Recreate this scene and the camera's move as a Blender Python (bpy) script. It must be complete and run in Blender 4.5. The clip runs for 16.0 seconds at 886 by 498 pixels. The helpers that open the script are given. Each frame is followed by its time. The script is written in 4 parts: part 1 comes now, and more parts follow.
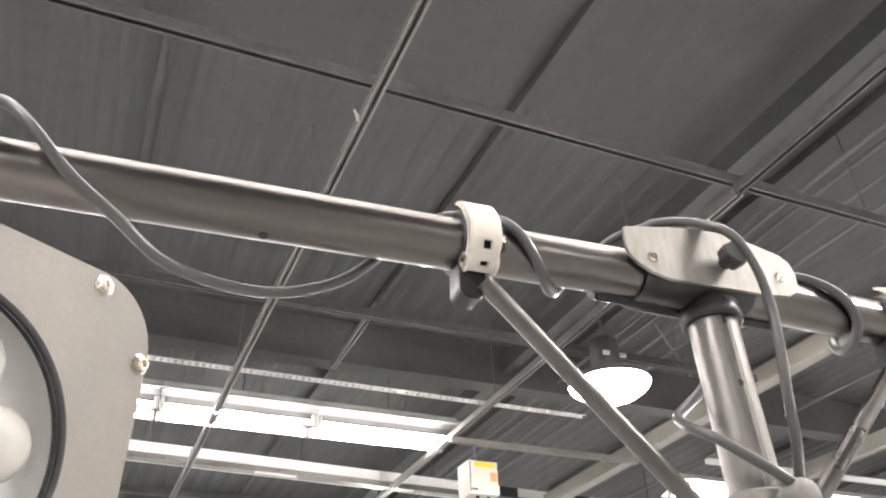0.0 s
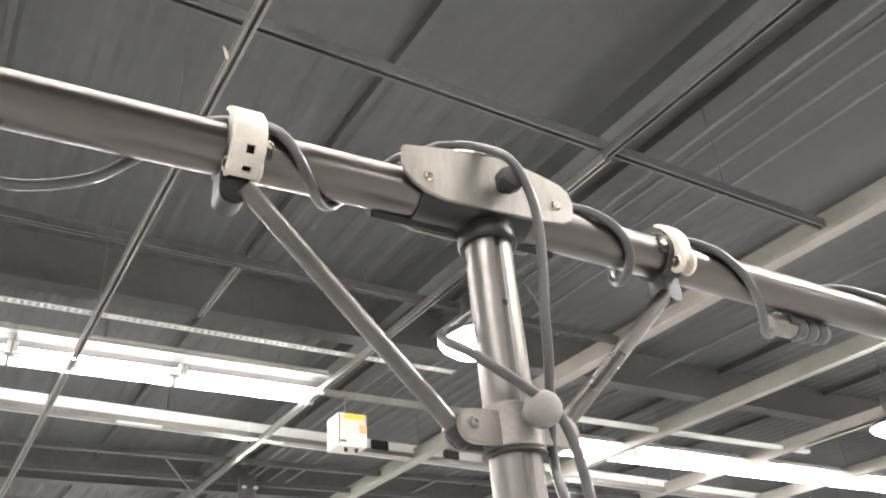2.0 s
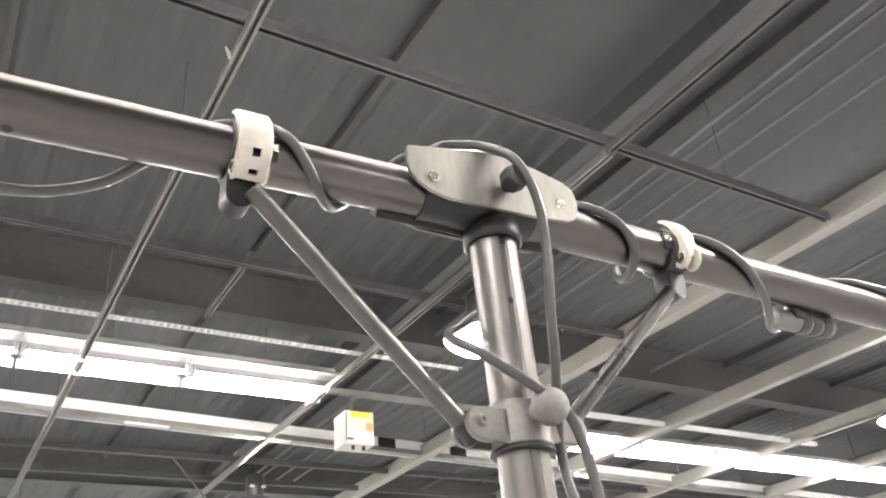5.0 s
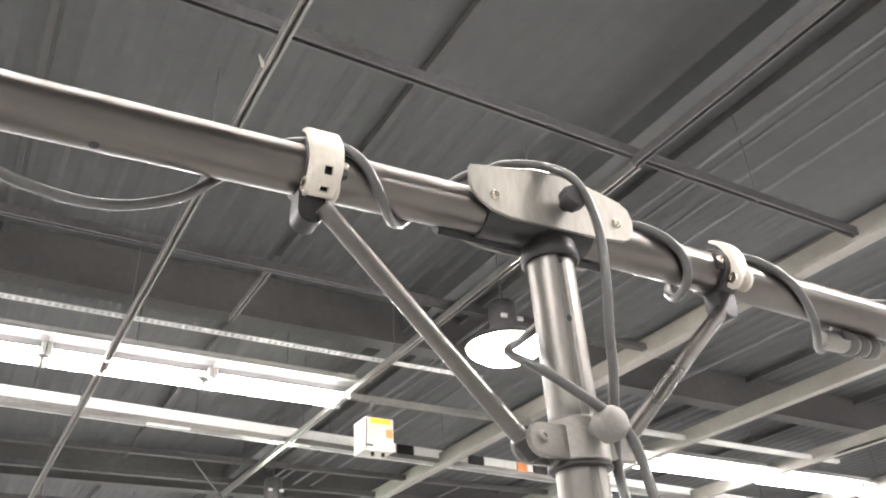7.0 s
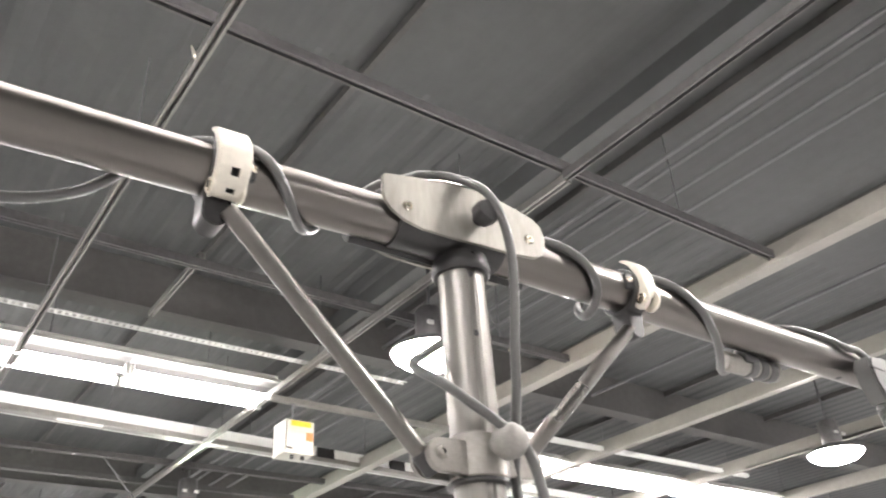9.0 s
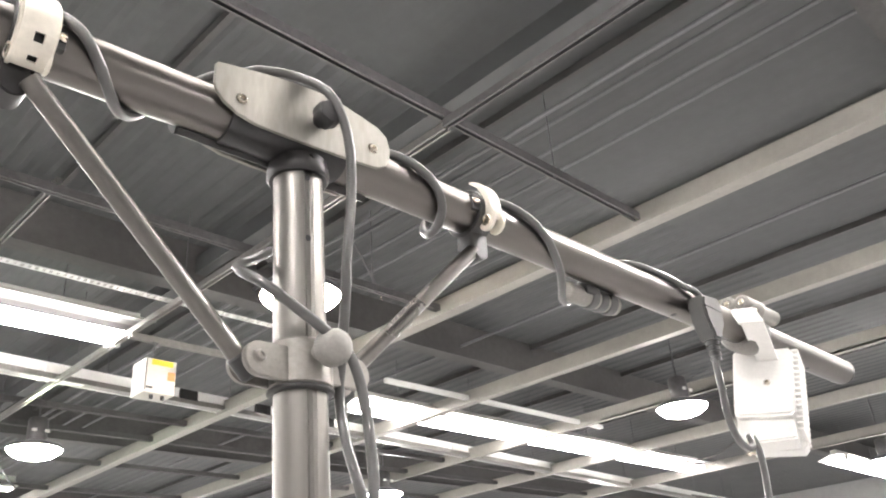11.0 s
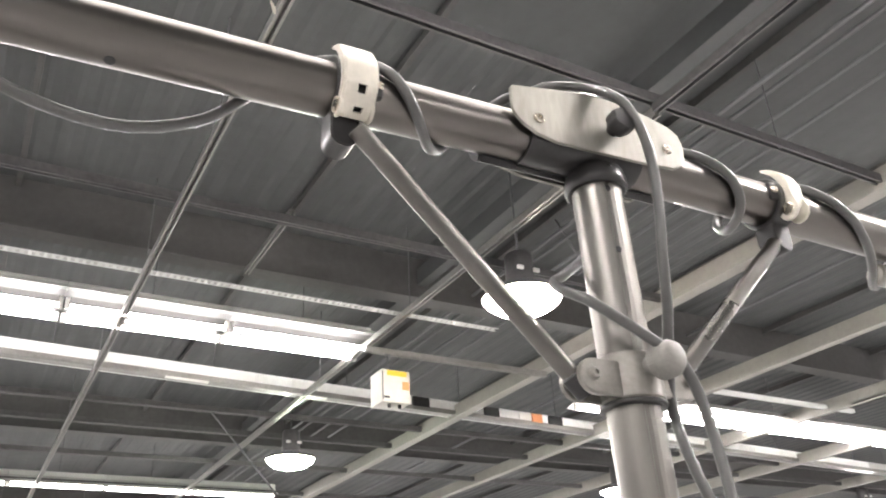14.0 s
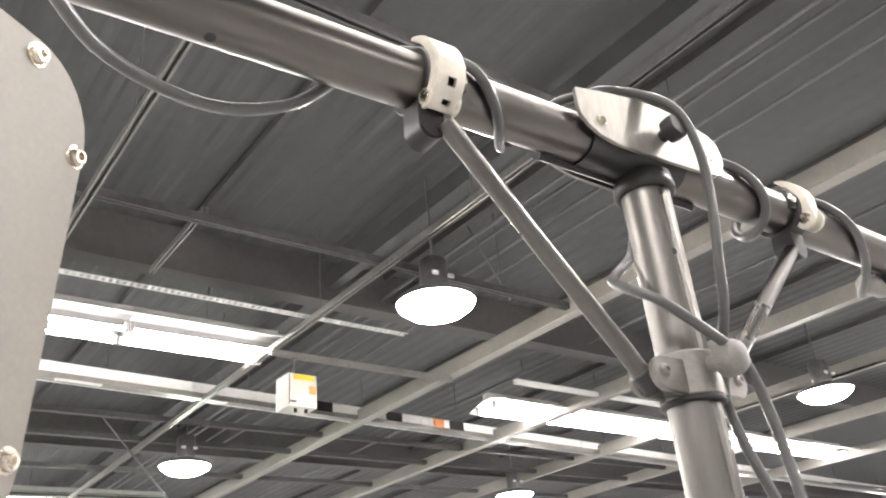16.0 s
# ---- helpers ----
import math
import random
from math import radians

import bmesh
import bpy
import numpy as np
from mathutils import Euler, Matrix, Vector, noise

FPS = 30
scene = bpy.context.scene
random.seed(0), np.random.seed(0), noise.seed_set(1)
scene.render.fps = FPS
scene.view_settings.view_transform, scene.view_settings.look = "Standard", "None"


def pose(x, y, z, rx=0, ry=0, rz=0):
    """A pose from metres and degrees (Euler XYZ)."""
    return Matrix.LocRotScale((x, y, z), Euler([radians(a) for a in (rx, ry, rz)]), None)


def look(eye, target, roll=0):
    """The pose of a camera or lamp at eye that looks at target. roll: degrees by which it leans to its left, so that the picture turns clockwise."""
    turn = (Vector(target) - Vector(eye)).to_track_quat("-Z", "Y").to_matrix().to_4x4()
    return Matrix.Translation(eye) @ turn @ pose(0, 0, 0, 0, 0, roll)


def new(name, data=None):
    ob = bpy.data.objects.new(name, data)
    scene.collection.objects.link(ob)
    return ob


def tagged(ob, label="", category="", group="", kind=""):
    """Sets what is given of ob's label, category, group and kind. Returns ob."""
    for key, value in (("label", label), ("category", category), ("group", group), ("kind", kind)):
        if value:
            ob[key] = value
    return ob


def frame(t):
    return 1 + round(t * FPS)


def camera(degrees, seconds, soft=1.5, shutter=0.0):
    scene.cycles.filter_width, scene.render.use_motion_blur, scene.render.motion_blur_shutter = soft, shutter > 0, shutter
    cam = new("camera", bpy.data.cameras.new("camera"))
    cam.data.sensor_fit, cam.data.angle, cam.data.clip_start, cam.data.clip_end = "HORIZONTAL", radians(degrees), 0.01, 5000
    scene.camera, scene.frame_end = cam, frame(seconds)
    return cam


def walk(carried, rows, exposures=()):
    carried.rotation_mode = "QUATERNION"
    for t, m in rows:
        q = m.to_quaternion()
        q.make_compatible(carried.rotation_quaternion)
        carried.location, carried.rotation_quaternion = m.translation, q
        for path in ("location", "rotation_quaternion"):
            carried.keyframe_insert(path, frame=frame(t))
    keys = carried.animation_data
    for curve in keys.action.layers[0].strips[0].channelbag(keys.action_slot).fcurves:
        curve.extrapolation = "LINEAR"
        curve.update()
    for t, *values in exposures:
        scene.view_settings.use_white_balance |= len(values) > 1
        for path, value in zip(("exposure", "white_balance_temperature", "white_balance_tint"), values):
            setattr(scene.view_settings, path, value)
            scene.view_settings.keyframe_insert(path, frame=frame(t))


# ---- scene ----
cam = camera(56.8, 16.0, soft=2.0, shutter=0.4)
PATH = [
    (0, (-0.518, -0.507, 1.603), (0.182, 1.010, 2.702), -2.6),
    (0.5, (-0.492, -0.513, 1.589), (0.249, 1.005, 2.659), -3.1),
    (1, (-0.458, -0.515, 1.572), (0.382, 0.985, 2.593), -3.8),
    (1.5, (-0.441, -0.520, 1.568), (0.452, 0.957, 2.578), -4.2),
    (2, (-0.414, -0.530, 1.566), (0.542, 0.913, 2.567), -4.5),
    (2.5, (-0.411, -0.526, 1.566), (0.547, 0.920, 2.562), -4.9),
    (3, (-0.410, -0.527, 1.566), (0.551, 0.917, 2.562), -4.6),
    (3.5, (-0.417, -0.527, 1.566), (0.538, 0.922, 2.561), -4.9),
    (4, (-0.419, -0.533, 1.566), (0.534, 0.916, 2.562), -4.8),
    (4.2, (-0.417, -0.535, 1.564), (0.540, 0.915, 2.556), -4.9),
    (6.3, (-0.436, -0.532, 1.569), (0.466, 0.934, 2.587), -4.3),
    (6.5, (-0.445, -0.533, 1.567), (0.440, 0.941, 2.590), -3.7),
    (7, (-0.461, -0.530, 1.568), (0.445, 0.936, 2.581), -3.3),
    (7.5, (-0.463, -0.527, 1.570), (0.467, 0.929, 2.577), -3.8),
    (8, (-0.474, -0.523, 1.576), (0.451, 0.928, 2.596), -3.9),
    (8.5, (-0.466, -0.512, 1.571), (0.493, 0.921, 2.585), -3.2),
    (9, (-0.441, -0.538, 1.576), (0.601, 0.835, 2.591), -3.4),
    (9.5, (-0.414, -0.533, 1.567), (0.758, 0.776, 2.523), -2.7),
    (9.7, (-0.405, -0.534, 1.563), (0.821, 0.740, 2.498), -2.8),
    (11.8, (-0.381, -0.524, 1.551), (0.917, 0.711, 2.439), -4.5),
    (12, (-0.385, -0.523, 1.557), (0.879, 0.750, 2.442), -4.0),
    (12.5, (-0.397, -0.511, 1.555), (0.817, 0.810, 2.440), -3.9),
    (13, (-0.422, -0.502, 1.557), (0.716, 0.875, 2.456), -3.4),
    (13.5, (-0.444, -0.489, 1.560), (0.609, 0.953, 2.461), -2.8),
    (14, (-0.456, -0.472, 1.573), (0.447, 1.058, 2.492), -3.2),
    (14.5, (-0.517, -0.460, 1.581), (0.464, 1.019, 2.504), -5.9),
    (15, (-0.575, -0.447, 1.577), (0.486, 0.976, 2.502), -5.8),
    (15.5, (-0.592, -0.405, 1.581), (0.500, 1.001, 2.492), -6.2),
    (16, (-0.577, -0.389, 1.576), (0.538, 0.998, 2.490), -5.4),
]
walk(cam, [(t, look(eye, target, roll)) for t, eye, target, roll in PATH],
     exposures=((0, 0.50), (1, 0.62), (4.2, 0.62), (7.5, 0.67), (9.5, 0.74), (12.0, 0.72), (12.6, 0.62), (13.2, 0.57), (14.5, 0.53), (16, 0.52)))

# ---- world and light level ----
world = bpy.data.worlds.new("hall_dark")
scene.world = world
world.use_nodes = True
world.node_tree.nodes["Background"].inputs[0].default_value = (0.02, 0.02, 0.022, 1)
world.node_tree.nodes["Background"].inputs[1].default_value = 0.3
LAMP_POWER, TUBE_POWER = 150.0, 32.0


# ---- materials ----
def material(name, colour, rough=0.5, metal=0.0, grain=0.15, scale=60.0, bump=0.0, stains=0.15, stain_scale=3.0, stretch=(1, 1, 1), coat=0.0, per_object=0.0, rough_var=0.12):
    m = bpy.data.materials.new(name)
    m.use_nodes = True
    n, l = m.node_tree.nodes, m.node_tree.links
    b = n["Principled BSDF"]
    tc = n.new("ShaderNodeTexCoord")
    mp = n.new("ShaderNodeMapping")
    mp.inputs["Scale"].default_value = stretch
    l.new(tc.outputs["Object"], mp.inputs["Vector"])
    fine, wide = n.new("ShaderNodeTexNoise"), n.new("ShaderNodeTexNoise")
    for t, sc, det in ((fine, scale, 6), (wide, stain_scale, 5)):
        t.inputs["Scale"].default_value = sc
        t.inputs["Detail"].default_value = det
        t.inputs["Roughness"].default_value = 0.6
        l.new(mp.outputs[0], t.inputs["Vector"])
    def ranged(sock, lo, hi):
        r = n.new("ShaderNodeMapRange")
        r.inputs["From Min"].default_value, r.inputs["From Max"].default_value = 0.3, 0.7
        r.inputs["To Min"].default_value, r.inputs["To Max"].default_value = lo, hi
        l.new(sock, r.inputs["Value"])
        return r.outputs[0]
    mul = n.new("ShaderNodeMath")
    mul.operation = "MULTIPLY"
    l.new(ranged(fine.outputs[0], 1 - grain, 1 + grain), mul.inputs[0])
    l.new(ranged(wide.outputs[0], 1 - stains, 1 + stains), mul.inputs[1])
    val = mul.outputs[0]
    if per_object:
        oi = n.new("ShaderNodeObjectInfo")
        r = n.new("ShaderNodeMapRange")
        r.inputs["To Min"].default_value, r.inputs["To Max"].default_value = 1 - per_object, 1 + per_object
        l.new(oi.outputs["Random"], r.inputs["Value"])
        m2 = n.new("ShaderNodeMath")
        m2.operation = "MULTIPLY"
        l.new(val, m2.inputs[0])
        l.new(r.outputs[0], m2.inputs[1])
        val = m2.outputs[0]
    vm = n.new("ShaderNodeVectorMath")
    vm.operation = "SCALE"
    vm.inputs[0].default_value = colour
    l.new(val, vm.inputs["Scale"])
    l.new(vm.outputs[0], b.inputs["Base Color"])
    b.inputs["Metallic"].default_value = metal
    l.new(ranged(wide.outputs[0], max(0.03, rough - rough_var), min(1, rough + rough_var)), b.inputs["Roughness"])
    b.inputs["Coat Weight"].default_value = coat
    if bump:
        bp = n.new("ShaderNodeBump")
        bp.inputs["Strength"].default_value = bump
        bp.inputs["Distance"].default_value = 0.001
        l.new(fine.outputs[0], bp.inputs["Height"])
        l.new(bp.outputs[0], b.inputs["Normal"])
    return m


def glowing(name, colour, power):
    m = bpy.data.materials.new(name)
    m.use_nodes = True
    b = m.node_tree.nodes["Principled BSDF"]
    b.inputs["Base Color"].default_value = (0.8, 0.8, 0.8, 1)
    b.inputs["Emission Color"].default_value = (*colour, 1)
    b.inputs["Emission Strength"].default_value = power
    return m


def glass(name, rough=0.05):
    m = bpy.data.materials.new(name)
    m.use_nodes = True
    b = m.node_tree.nodes["Principled BSDF"]
    b.inputs["Transmission Weight"].default_value = 1.0
    b.inputs["Roughness"].default_value = rough
    b.inputs["IOR"].default_value = 1.45
    return m


TUBE = material("brushed_dark_aluminium", (0.150, 0.139, 0.130), 0.31, 1.0, 0.05, 90, 0.03, 0.06, 5, (0.15, 1, 1), rough_var=0.04)
MAST = material("anodised_aluminium", (0.215, 0.206, 0.190), 0.46, 1.0, 0.10, 120, 0.08, 0.10, 6, (1, 1, 0.04))
PLATE = material("satin_steel_plate", (0.31, 0.296, 0.268), 0.52, 0.85, 0.10, 160, 0.05, 0.25, 22, (1, 1, 0.25))
BRACE = material("satin_brace_tube", (0.15, 0.142, 0.132), 0.33, 1.0, 0.06, 90, 0.05, 0.1, 6)
BLACK = material("black_moulded_plastic", (0.022, 0.021, 0.021), 0.38, 0.0, 0.15, 300, 0.15, 0.2, 20)
RUBBER = material("black_rubber_cable", (0.075, 0.074, 0.072), 0.34, 0.0, 0.06, 200, 0.0, 0.06, 12, coat=0.3, rough_var=0.04)
LEVER = material("cast_light_metal", (0.66, 0.62, 0.54), 0.40, 0.25, 0.06, 150, 0.15, 0.10, 30)
GREYKNOB = material("grey_knurled_plastic", (0.21, 0.20, 0.185), 0.45, 0.0, 0.1, 300, 0.1, 0.1, 30)
COLLAR = material("grey_cast_collar", (0.27, 0.255, 0.235), 0.40, 0.6, 0.1, 250, 0.1, 0.1, 20)
BEZEL = material("painted_grey_bezel", (0.275, 0.252, 0.226), 0.50, 0.0, 0.05, 260, 0.08, 0.08, 9)
WHITE = material("white_powder_coat", (0.80, 0.79, 0.76), 0.45, 0.0, 0.04, 200, 0.1, 0.06, 10)
# White reflector coloured near black so the tubes' light doesn't bleach it
REFL_DIMMED = material("dimmed_enamel_reflector", (0.035, 0.034, 0.0325), 0.5, 0.0, 0.08, 30, 0.0, 0.15, 4)
REFL = material("enamelled_reflector", (0.70, 0.69, 0.66), 0.5, 0.0, 0.05, 30, 0.0, 0.1, 4)
SCREW = material("bright_zinc_screw", (0.72, 0.66, 0.56), 0.25, 1.0, 0.1, 400, 0.1, 0.2, 90)
GLASS = glass("lamp_glass")
DARKRIM = material("dark_gasket", (0.03, 0.03, 0.032), 0.5, 0.0, 0.1, 300, 0.1, 0.1, 20)
LED = material("led_lens", (0.72, 0.70, 0.62), 0.2, 0.0, 0.05, 80, 0.0, 0.08, 40, coat=0.8)
DECK = material("charcoal_painted_deck", (0.098, 0.101, 0.101), 0.6, 0.0, 0.06, 9, 0.0, 0.12, 0.9)
STRUT = material("grey_strut_steel", (0.31, 0.30, 0.283), 0.38, 0.6, 0.12, 25, 0.1, 0.2, 2.0, per_object=0.1)
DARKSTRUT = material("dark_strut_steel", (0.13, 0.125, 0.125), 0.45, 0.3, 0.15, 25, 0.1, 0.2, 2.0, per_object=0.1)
BEAM = material("beige_painted_beam", (0.33, 0.315, 0.285), 0.55, 0.0, 0.06, 20, 0.05, 0.12, 1.3, per_object=0.08)
GIRDER = material("dark_painted_girder", (0.094, 0.091, 0.088), 0.55, 0.0, 0.12, 14, 0.0, 0.2, 1.5)
PIPE = material("painted_conduit", (0.155, 0.155, 0.16), 0.4, 0.2, 0.1, 30, 0.0, 0.15, 2.0, per_object=0.12)
TRAY = material("white_busway", (0.80, 0.80, 0.78), 0.45, 0.0, 0.06, 20, 0.0, 0.12, 1.5)
SIGNWHITE = material("white_sign_panel", (0.56, 0.55, 0.50), 0.5, 0.0, 0.04, 30, 0.0, 0.08, 6)
YELLOW = material("yellow_label", (0.75, 0.52, 0.04), 0.5, 0.0, 0.05, 50, 0.0, 0.08, 6)
ORANGE = material("orange_label", (0.75, 0.30, 0.12), 0.5, 0.0, 0.05, 50, 0.0, 0.1, 6)
WALL = material("grey_painted_wall", (0.42, 0.42, 0.41), 0.8, 0.0, 0.06, 6, 0.0, 0.1, 0.6)
FLOOR = material("grey_carpet", (0.335, 0.333, 0.335), 0.95, 0.0, 0.2, 80, 0.2, 0.12, 0.8)
WARM = glowing("warm_lamp_lens", (1.0, 0.90, 0.80), LAMP_POWER)
GREENISH = glowing("greenish_lamp_lens", (0.88, 1.0, 0.80), LAMP_POWER)
NEUTRAL = glowing("neutral_lamp_lens", (1.0, 0.955, 0.94), LAMP_POWER)
FLUOR_SOFT = glowing("aged_fluorescent_tube_glow", (1.0, 0.945, 0.932), 40.0)
FLUOR = glowing("fluorescent_tube_glow", (1.0, 0.945, 0.932), TUBE_POWER)


# ---- mesh helpers ----
def part(name, bm, mat, parent=None, label="", smooth=True, m=None):
    me = bpy.data.meshes.new(name)
    if m is not None:
        bmesh.ops.transform(bm, matrix=m, verts=bm.verts)
    bmesh.ops.recalc_face_normals(bm, faces=bm.faces)
    bm.to_mesh(me)
    bm.free()
    if smooth:
        me.shade_smooth()
        me.set_sharp_from_angle(angle=radians(38))
    for mm in (mat if isinstance(mat, (list, tuple)) else [mat]):
        me.materials.append(mm)
    ob = new(name, me)
    if parent is not None:
        ob.parent = parent
    if label:
        ob["label"] = label
    return ob


def thing(name, at, label, category, group="", kind=""):
    ob = new(name)
    ob.empty_display_size = 0.05
    ob.matrix_basis = pose(*at)
    return tagged(ob, label, category, group, kind)


def basis(origin, x, y, z):
    m = Matrix.Identity(4)
    for i, v in enumerate((x, y, z)):
        m.col[i][:3] = Vector(v)
    m.translation = Vector(origin)
    return m


def box(bm, sx, sy, sz, at=(0, 0, 0), bevel=0.0, rot=None):
    r = bmesh.ops.create_cube(bm, size=1)
    vs = r["verts"]
    bmesh.ops.scale(bm, vec=(sx, sy, sz), verts=vs)
    if bevel:
        es = list({e for v in vs for e in v.link_edges})
        q = bmesh.ops.bevel(bm, geom=es, offset=bevel, segments=2, affect="EDGES", profile=0.5)
        vs = list({v for f in q["faces"] for v in f.verts} | {v for v in vs if v.is_valid})
    if rot is not None:
        bmesh.ops.transform(bm, matrix=rot, verts=vs)
    bmesh.ops.translate(bm, vec=at, verts=vs)
    return vs


def lathe(bm, profile, steps=32, m=None, close=False):
    """Turns (radius, height) pairs about z."""
    rings = []
    for r, h in profile:
        if r < 1e-6:
            rings.append([bm.verts.new((0, 0, h))])
        else:
            rings.append([bm.verts.new((r * math.cos(2 * math.pi * k / steps), r * math.sin(2 * math.pi * k / steps), h)) for k in range(steps)])
    pairs = list(zip(rings, rings[1:]))
    if close:
        pairs.append((rings[-1], rings[0]))
    for a, b in pairs:
        for k in range(steps):
            k2 = (k + 1) % steps
            if len(a) == 1 and len(b) == 1:
                continue
            if len(a) == 1:
                bm.faces.new((a[0], b[k], b[k2]))
            elif len(b) == 1:
                bm.faces.new((a[k], b[0], a[k2]))
            else:
                bm.faces.new((a[k], b[k], b[k2], a[k2]))
    vs = [v for r in rings for v in r]
    if m is not None:
        bmesh.ops.transform(bm, matrix=m, verts=vs)
    return vs


def axis_matrix(a, b):
    d = Vector(b) - Vector(a)
    return Matrix.Translation(a) @ d.to_track_quat("Z", "Y").to_matrix().to_4x4()


def rod(bm, a, b, r, steps=20, wall=0.0, chamfer=0.0008):
    """A round bar from a to b; with wall, an open tube."""
    h = (Vector(b) - Vector(a)).length
    c = min(chamfer, r * 0.3)
    if wall:
        prof = [(r - wall, 0), (r - c, 0), (r, c), (r, h - c), (r - c, h), (r - wall, h)]
        return lathe(bm, prof, steps, axis_matrix(a, b), close=True)
    return lathe(bm, [(0, 0), (r - c, 0), (r, c), (r, h - c), (r - c, h), (0, h)], steps, axis_matrix(a, b))


def slab(bm, outline, t, m=None, bevel=0.0):
    """A plate: outline in x, z; from y = 0 (front) to y = t."""
    a = [bm.verts.new((x, 0, z)) for x, z in outline]
    f = bm.faces.new(a)
    q = bmesh.ops.extrude_face_region(bm, geom=[f])
    nv = [g for g in q["geom"] if isinstance(g, bmesh.types.BMVert)]
    bmesh.ops.translate(bm, vec=(0, t, 0), verts=nv)
    vs = a + nv
    if bevel:
        es = [e for e in bm.edges if all(v in vs for v in e.verts) and abs(e.verts[0].co.y - e.verts[1].co.y) < 1e-9]
        q = bmesh.ops.bevel(bm, geom=es, offset=bevel, segments=2, affect="EDGES")
        vs = [v for v in bm.verts]
    if m is not None:
        bmesh.ops.transform(bm, matrix=m, verts=vs)
    return vs


def smooth_line(points, n=8):
    p = [Vector(q) for q in points]
    p = [2 * p[0] - p[1]] + p + [2 * p[-1] - p[-2]]
    out = []
    for i in range(1, len(p) - 2):
        a, b, c, d = p[i - 1:i + 3]
        for k in range(n):
            u = k / n
            out.append(0.5 * (2 * b + (c - a) * u + (2 * a - 5 * b + 4 * c - d) * u * u + (3 * b - a - 3 * c + d) * u ** 3))
    return out + [p[-2]]


def sweep(bm, points, r, steps=12, cap=True):
    """A round cord along the points."""
    pts = [Vector(q) for q in points]
    ref, rings = Vector((0.3, 0.9, 0.2)), []
    for i, p in enumerate(pts):
        d = (pts[min(i + 1, len(pts) - 1)] - pts[max(i - 1, 0)]).normalized()
        s = ref - d * ref.dot(d)
        if s.length < 1e-4:
            s = d.orthogonal()
        s.normalize()
        ref = s
        t = d.cross(s)
        rings.append([bm.verts.new(p + r * (math.cos(2 * math.pi * k / steps) * s + math.sin(2 * math.pi * k / steps) * t)) for k in range(steps)])
    for a, b in zip(rings, rings[1:]):
        for k in range(steps):
            bm.faces.new((a[k], a[(k + 1) % steps], b[(k + 1) % steps], b[k]))
    if cap:
        bm.faces.new(rings[0][::-1])
        bm.faces.new(rings[-1])


def profile_run(bm, profile, length):
    """An open or closed section (y, z) run along x."""
    a = [bm.verts.new((0, y, z)) for y, z in profile]
    b = [bm.verts.new((length, y, z)) for y, z in profile]
    n = len(profile)
    for k in range(n):
        bm.faces.new((a[k], a[(k + 1) % n], b[(k + 1) % n], b[k]))
    bm.faces.new(a[::-1])
    bm.faces.new(b)


# ---- the hall: floor, walls, ceiling ----
X0, X1, Y0, Y1, DECK_Z = -11.0, 23.0, -11.0, 24.0, 5.0
bm = bmesh.new()
box(bm, X1 - X0, Y1 - Y0, 0.2, ((X0 + X1) / 2, (Y0 + Y1) / 2, -0.1))
tagged(part("floor", bm, FLOOR, smooth=False), "grey carpeted exhibition hall floor", "floor", kind="structure")
for nm, c, sx, sy in (("wall_north", ((X0 + X1) / 2, Y1 + 0.1), X1 - X0 + 0.4, 0.2), ("wall_south", ((X0 + X1) / 2, Y0 - 0.1), X1 - X0 + 0.4, 0.2),
                      ("wall_east", (X1 + 0.1, (Y0 + Y1) / 2), 0.2, Y1 - Y0), ("wall_west", (X0 - 0.1, (Y0 + Y1) / 2), 0.2, Y1 - Y0)):
    bm = bmesh.new()
    box(bm, sx, sy, DECK_Z + 0.4, (*c, (DECK_Z + 0.4) / 2))
    tagged(part(nm, bm, WALL, smooth=False), "plain grey painted hall wall", "wall", kind="structure")


def deck():
    bm = bmesh.new()
    pitch, x = 0.19, X0
    rows = []
    while x < X1:
        for dx, dz in ((0, 0), (0.05, 0), (0.085, 1), (0.155, 1)):
            rows.append((x + dx, dz))
        x += pitch
    # shallow-ribbed sheets near the stand, deep-ribbed ones beyond
    for ya, yb, rise in ((Y0, 2.6, 0.002), (2.6, Y1, 0.010)):
        a = [bm.verts.new((x, ya, DECK_Z + dz * rise)) for x, dz in rows]
        b = [bm.verts.new((x, yb, DECK_Z + dz * rise)) for x, dz in rows]
        for k in range(len(rows) - 1):
            bm.faces.new((a[k], a[k + 1], b[k + 1], b[k]))
    top = [bm.verts.new((x, y, DECK_Z + 0.16)) for x, y in ((X0, Y0), (X1, Y0), (X1, Y1), (X0, Y1))]
    bm.faces.new(top)
    return tagged(part("ceiling", bm, DECK, smooth=False), "dark charcoal painted corrugated steel roof deck", "ceiling", kind="structure")


deck()

# strut grid: channels that are open below
CH = [(-0.5, 1), (-0.5, 0), (-0.22, 0), (-0.22, 0.16), (-0.38, 0.16), (-0.38, 0.88), (0.38, 0.88), (0.38, 0.16), (0.22, 0.16), (0.22, 0), (0.5, 0), (0.5, 1)]


def strut(along, place, start, end, z, mat, label, w=0.05, h=0.05, name="strut_channel"):
    bm = bmesh.new()
    profile_run(bm, [(y * w, q * h) for y, q in CH], end - start)
    m = pose(start, place, z) if along == "x" else pose(place, start, z, 0, 0, 90)
    ob = part(name, bm, mat, smooth=False)
    ob.matrix_basis = m
    return tagged(ob, label, "steel strut", "ceiling struts")


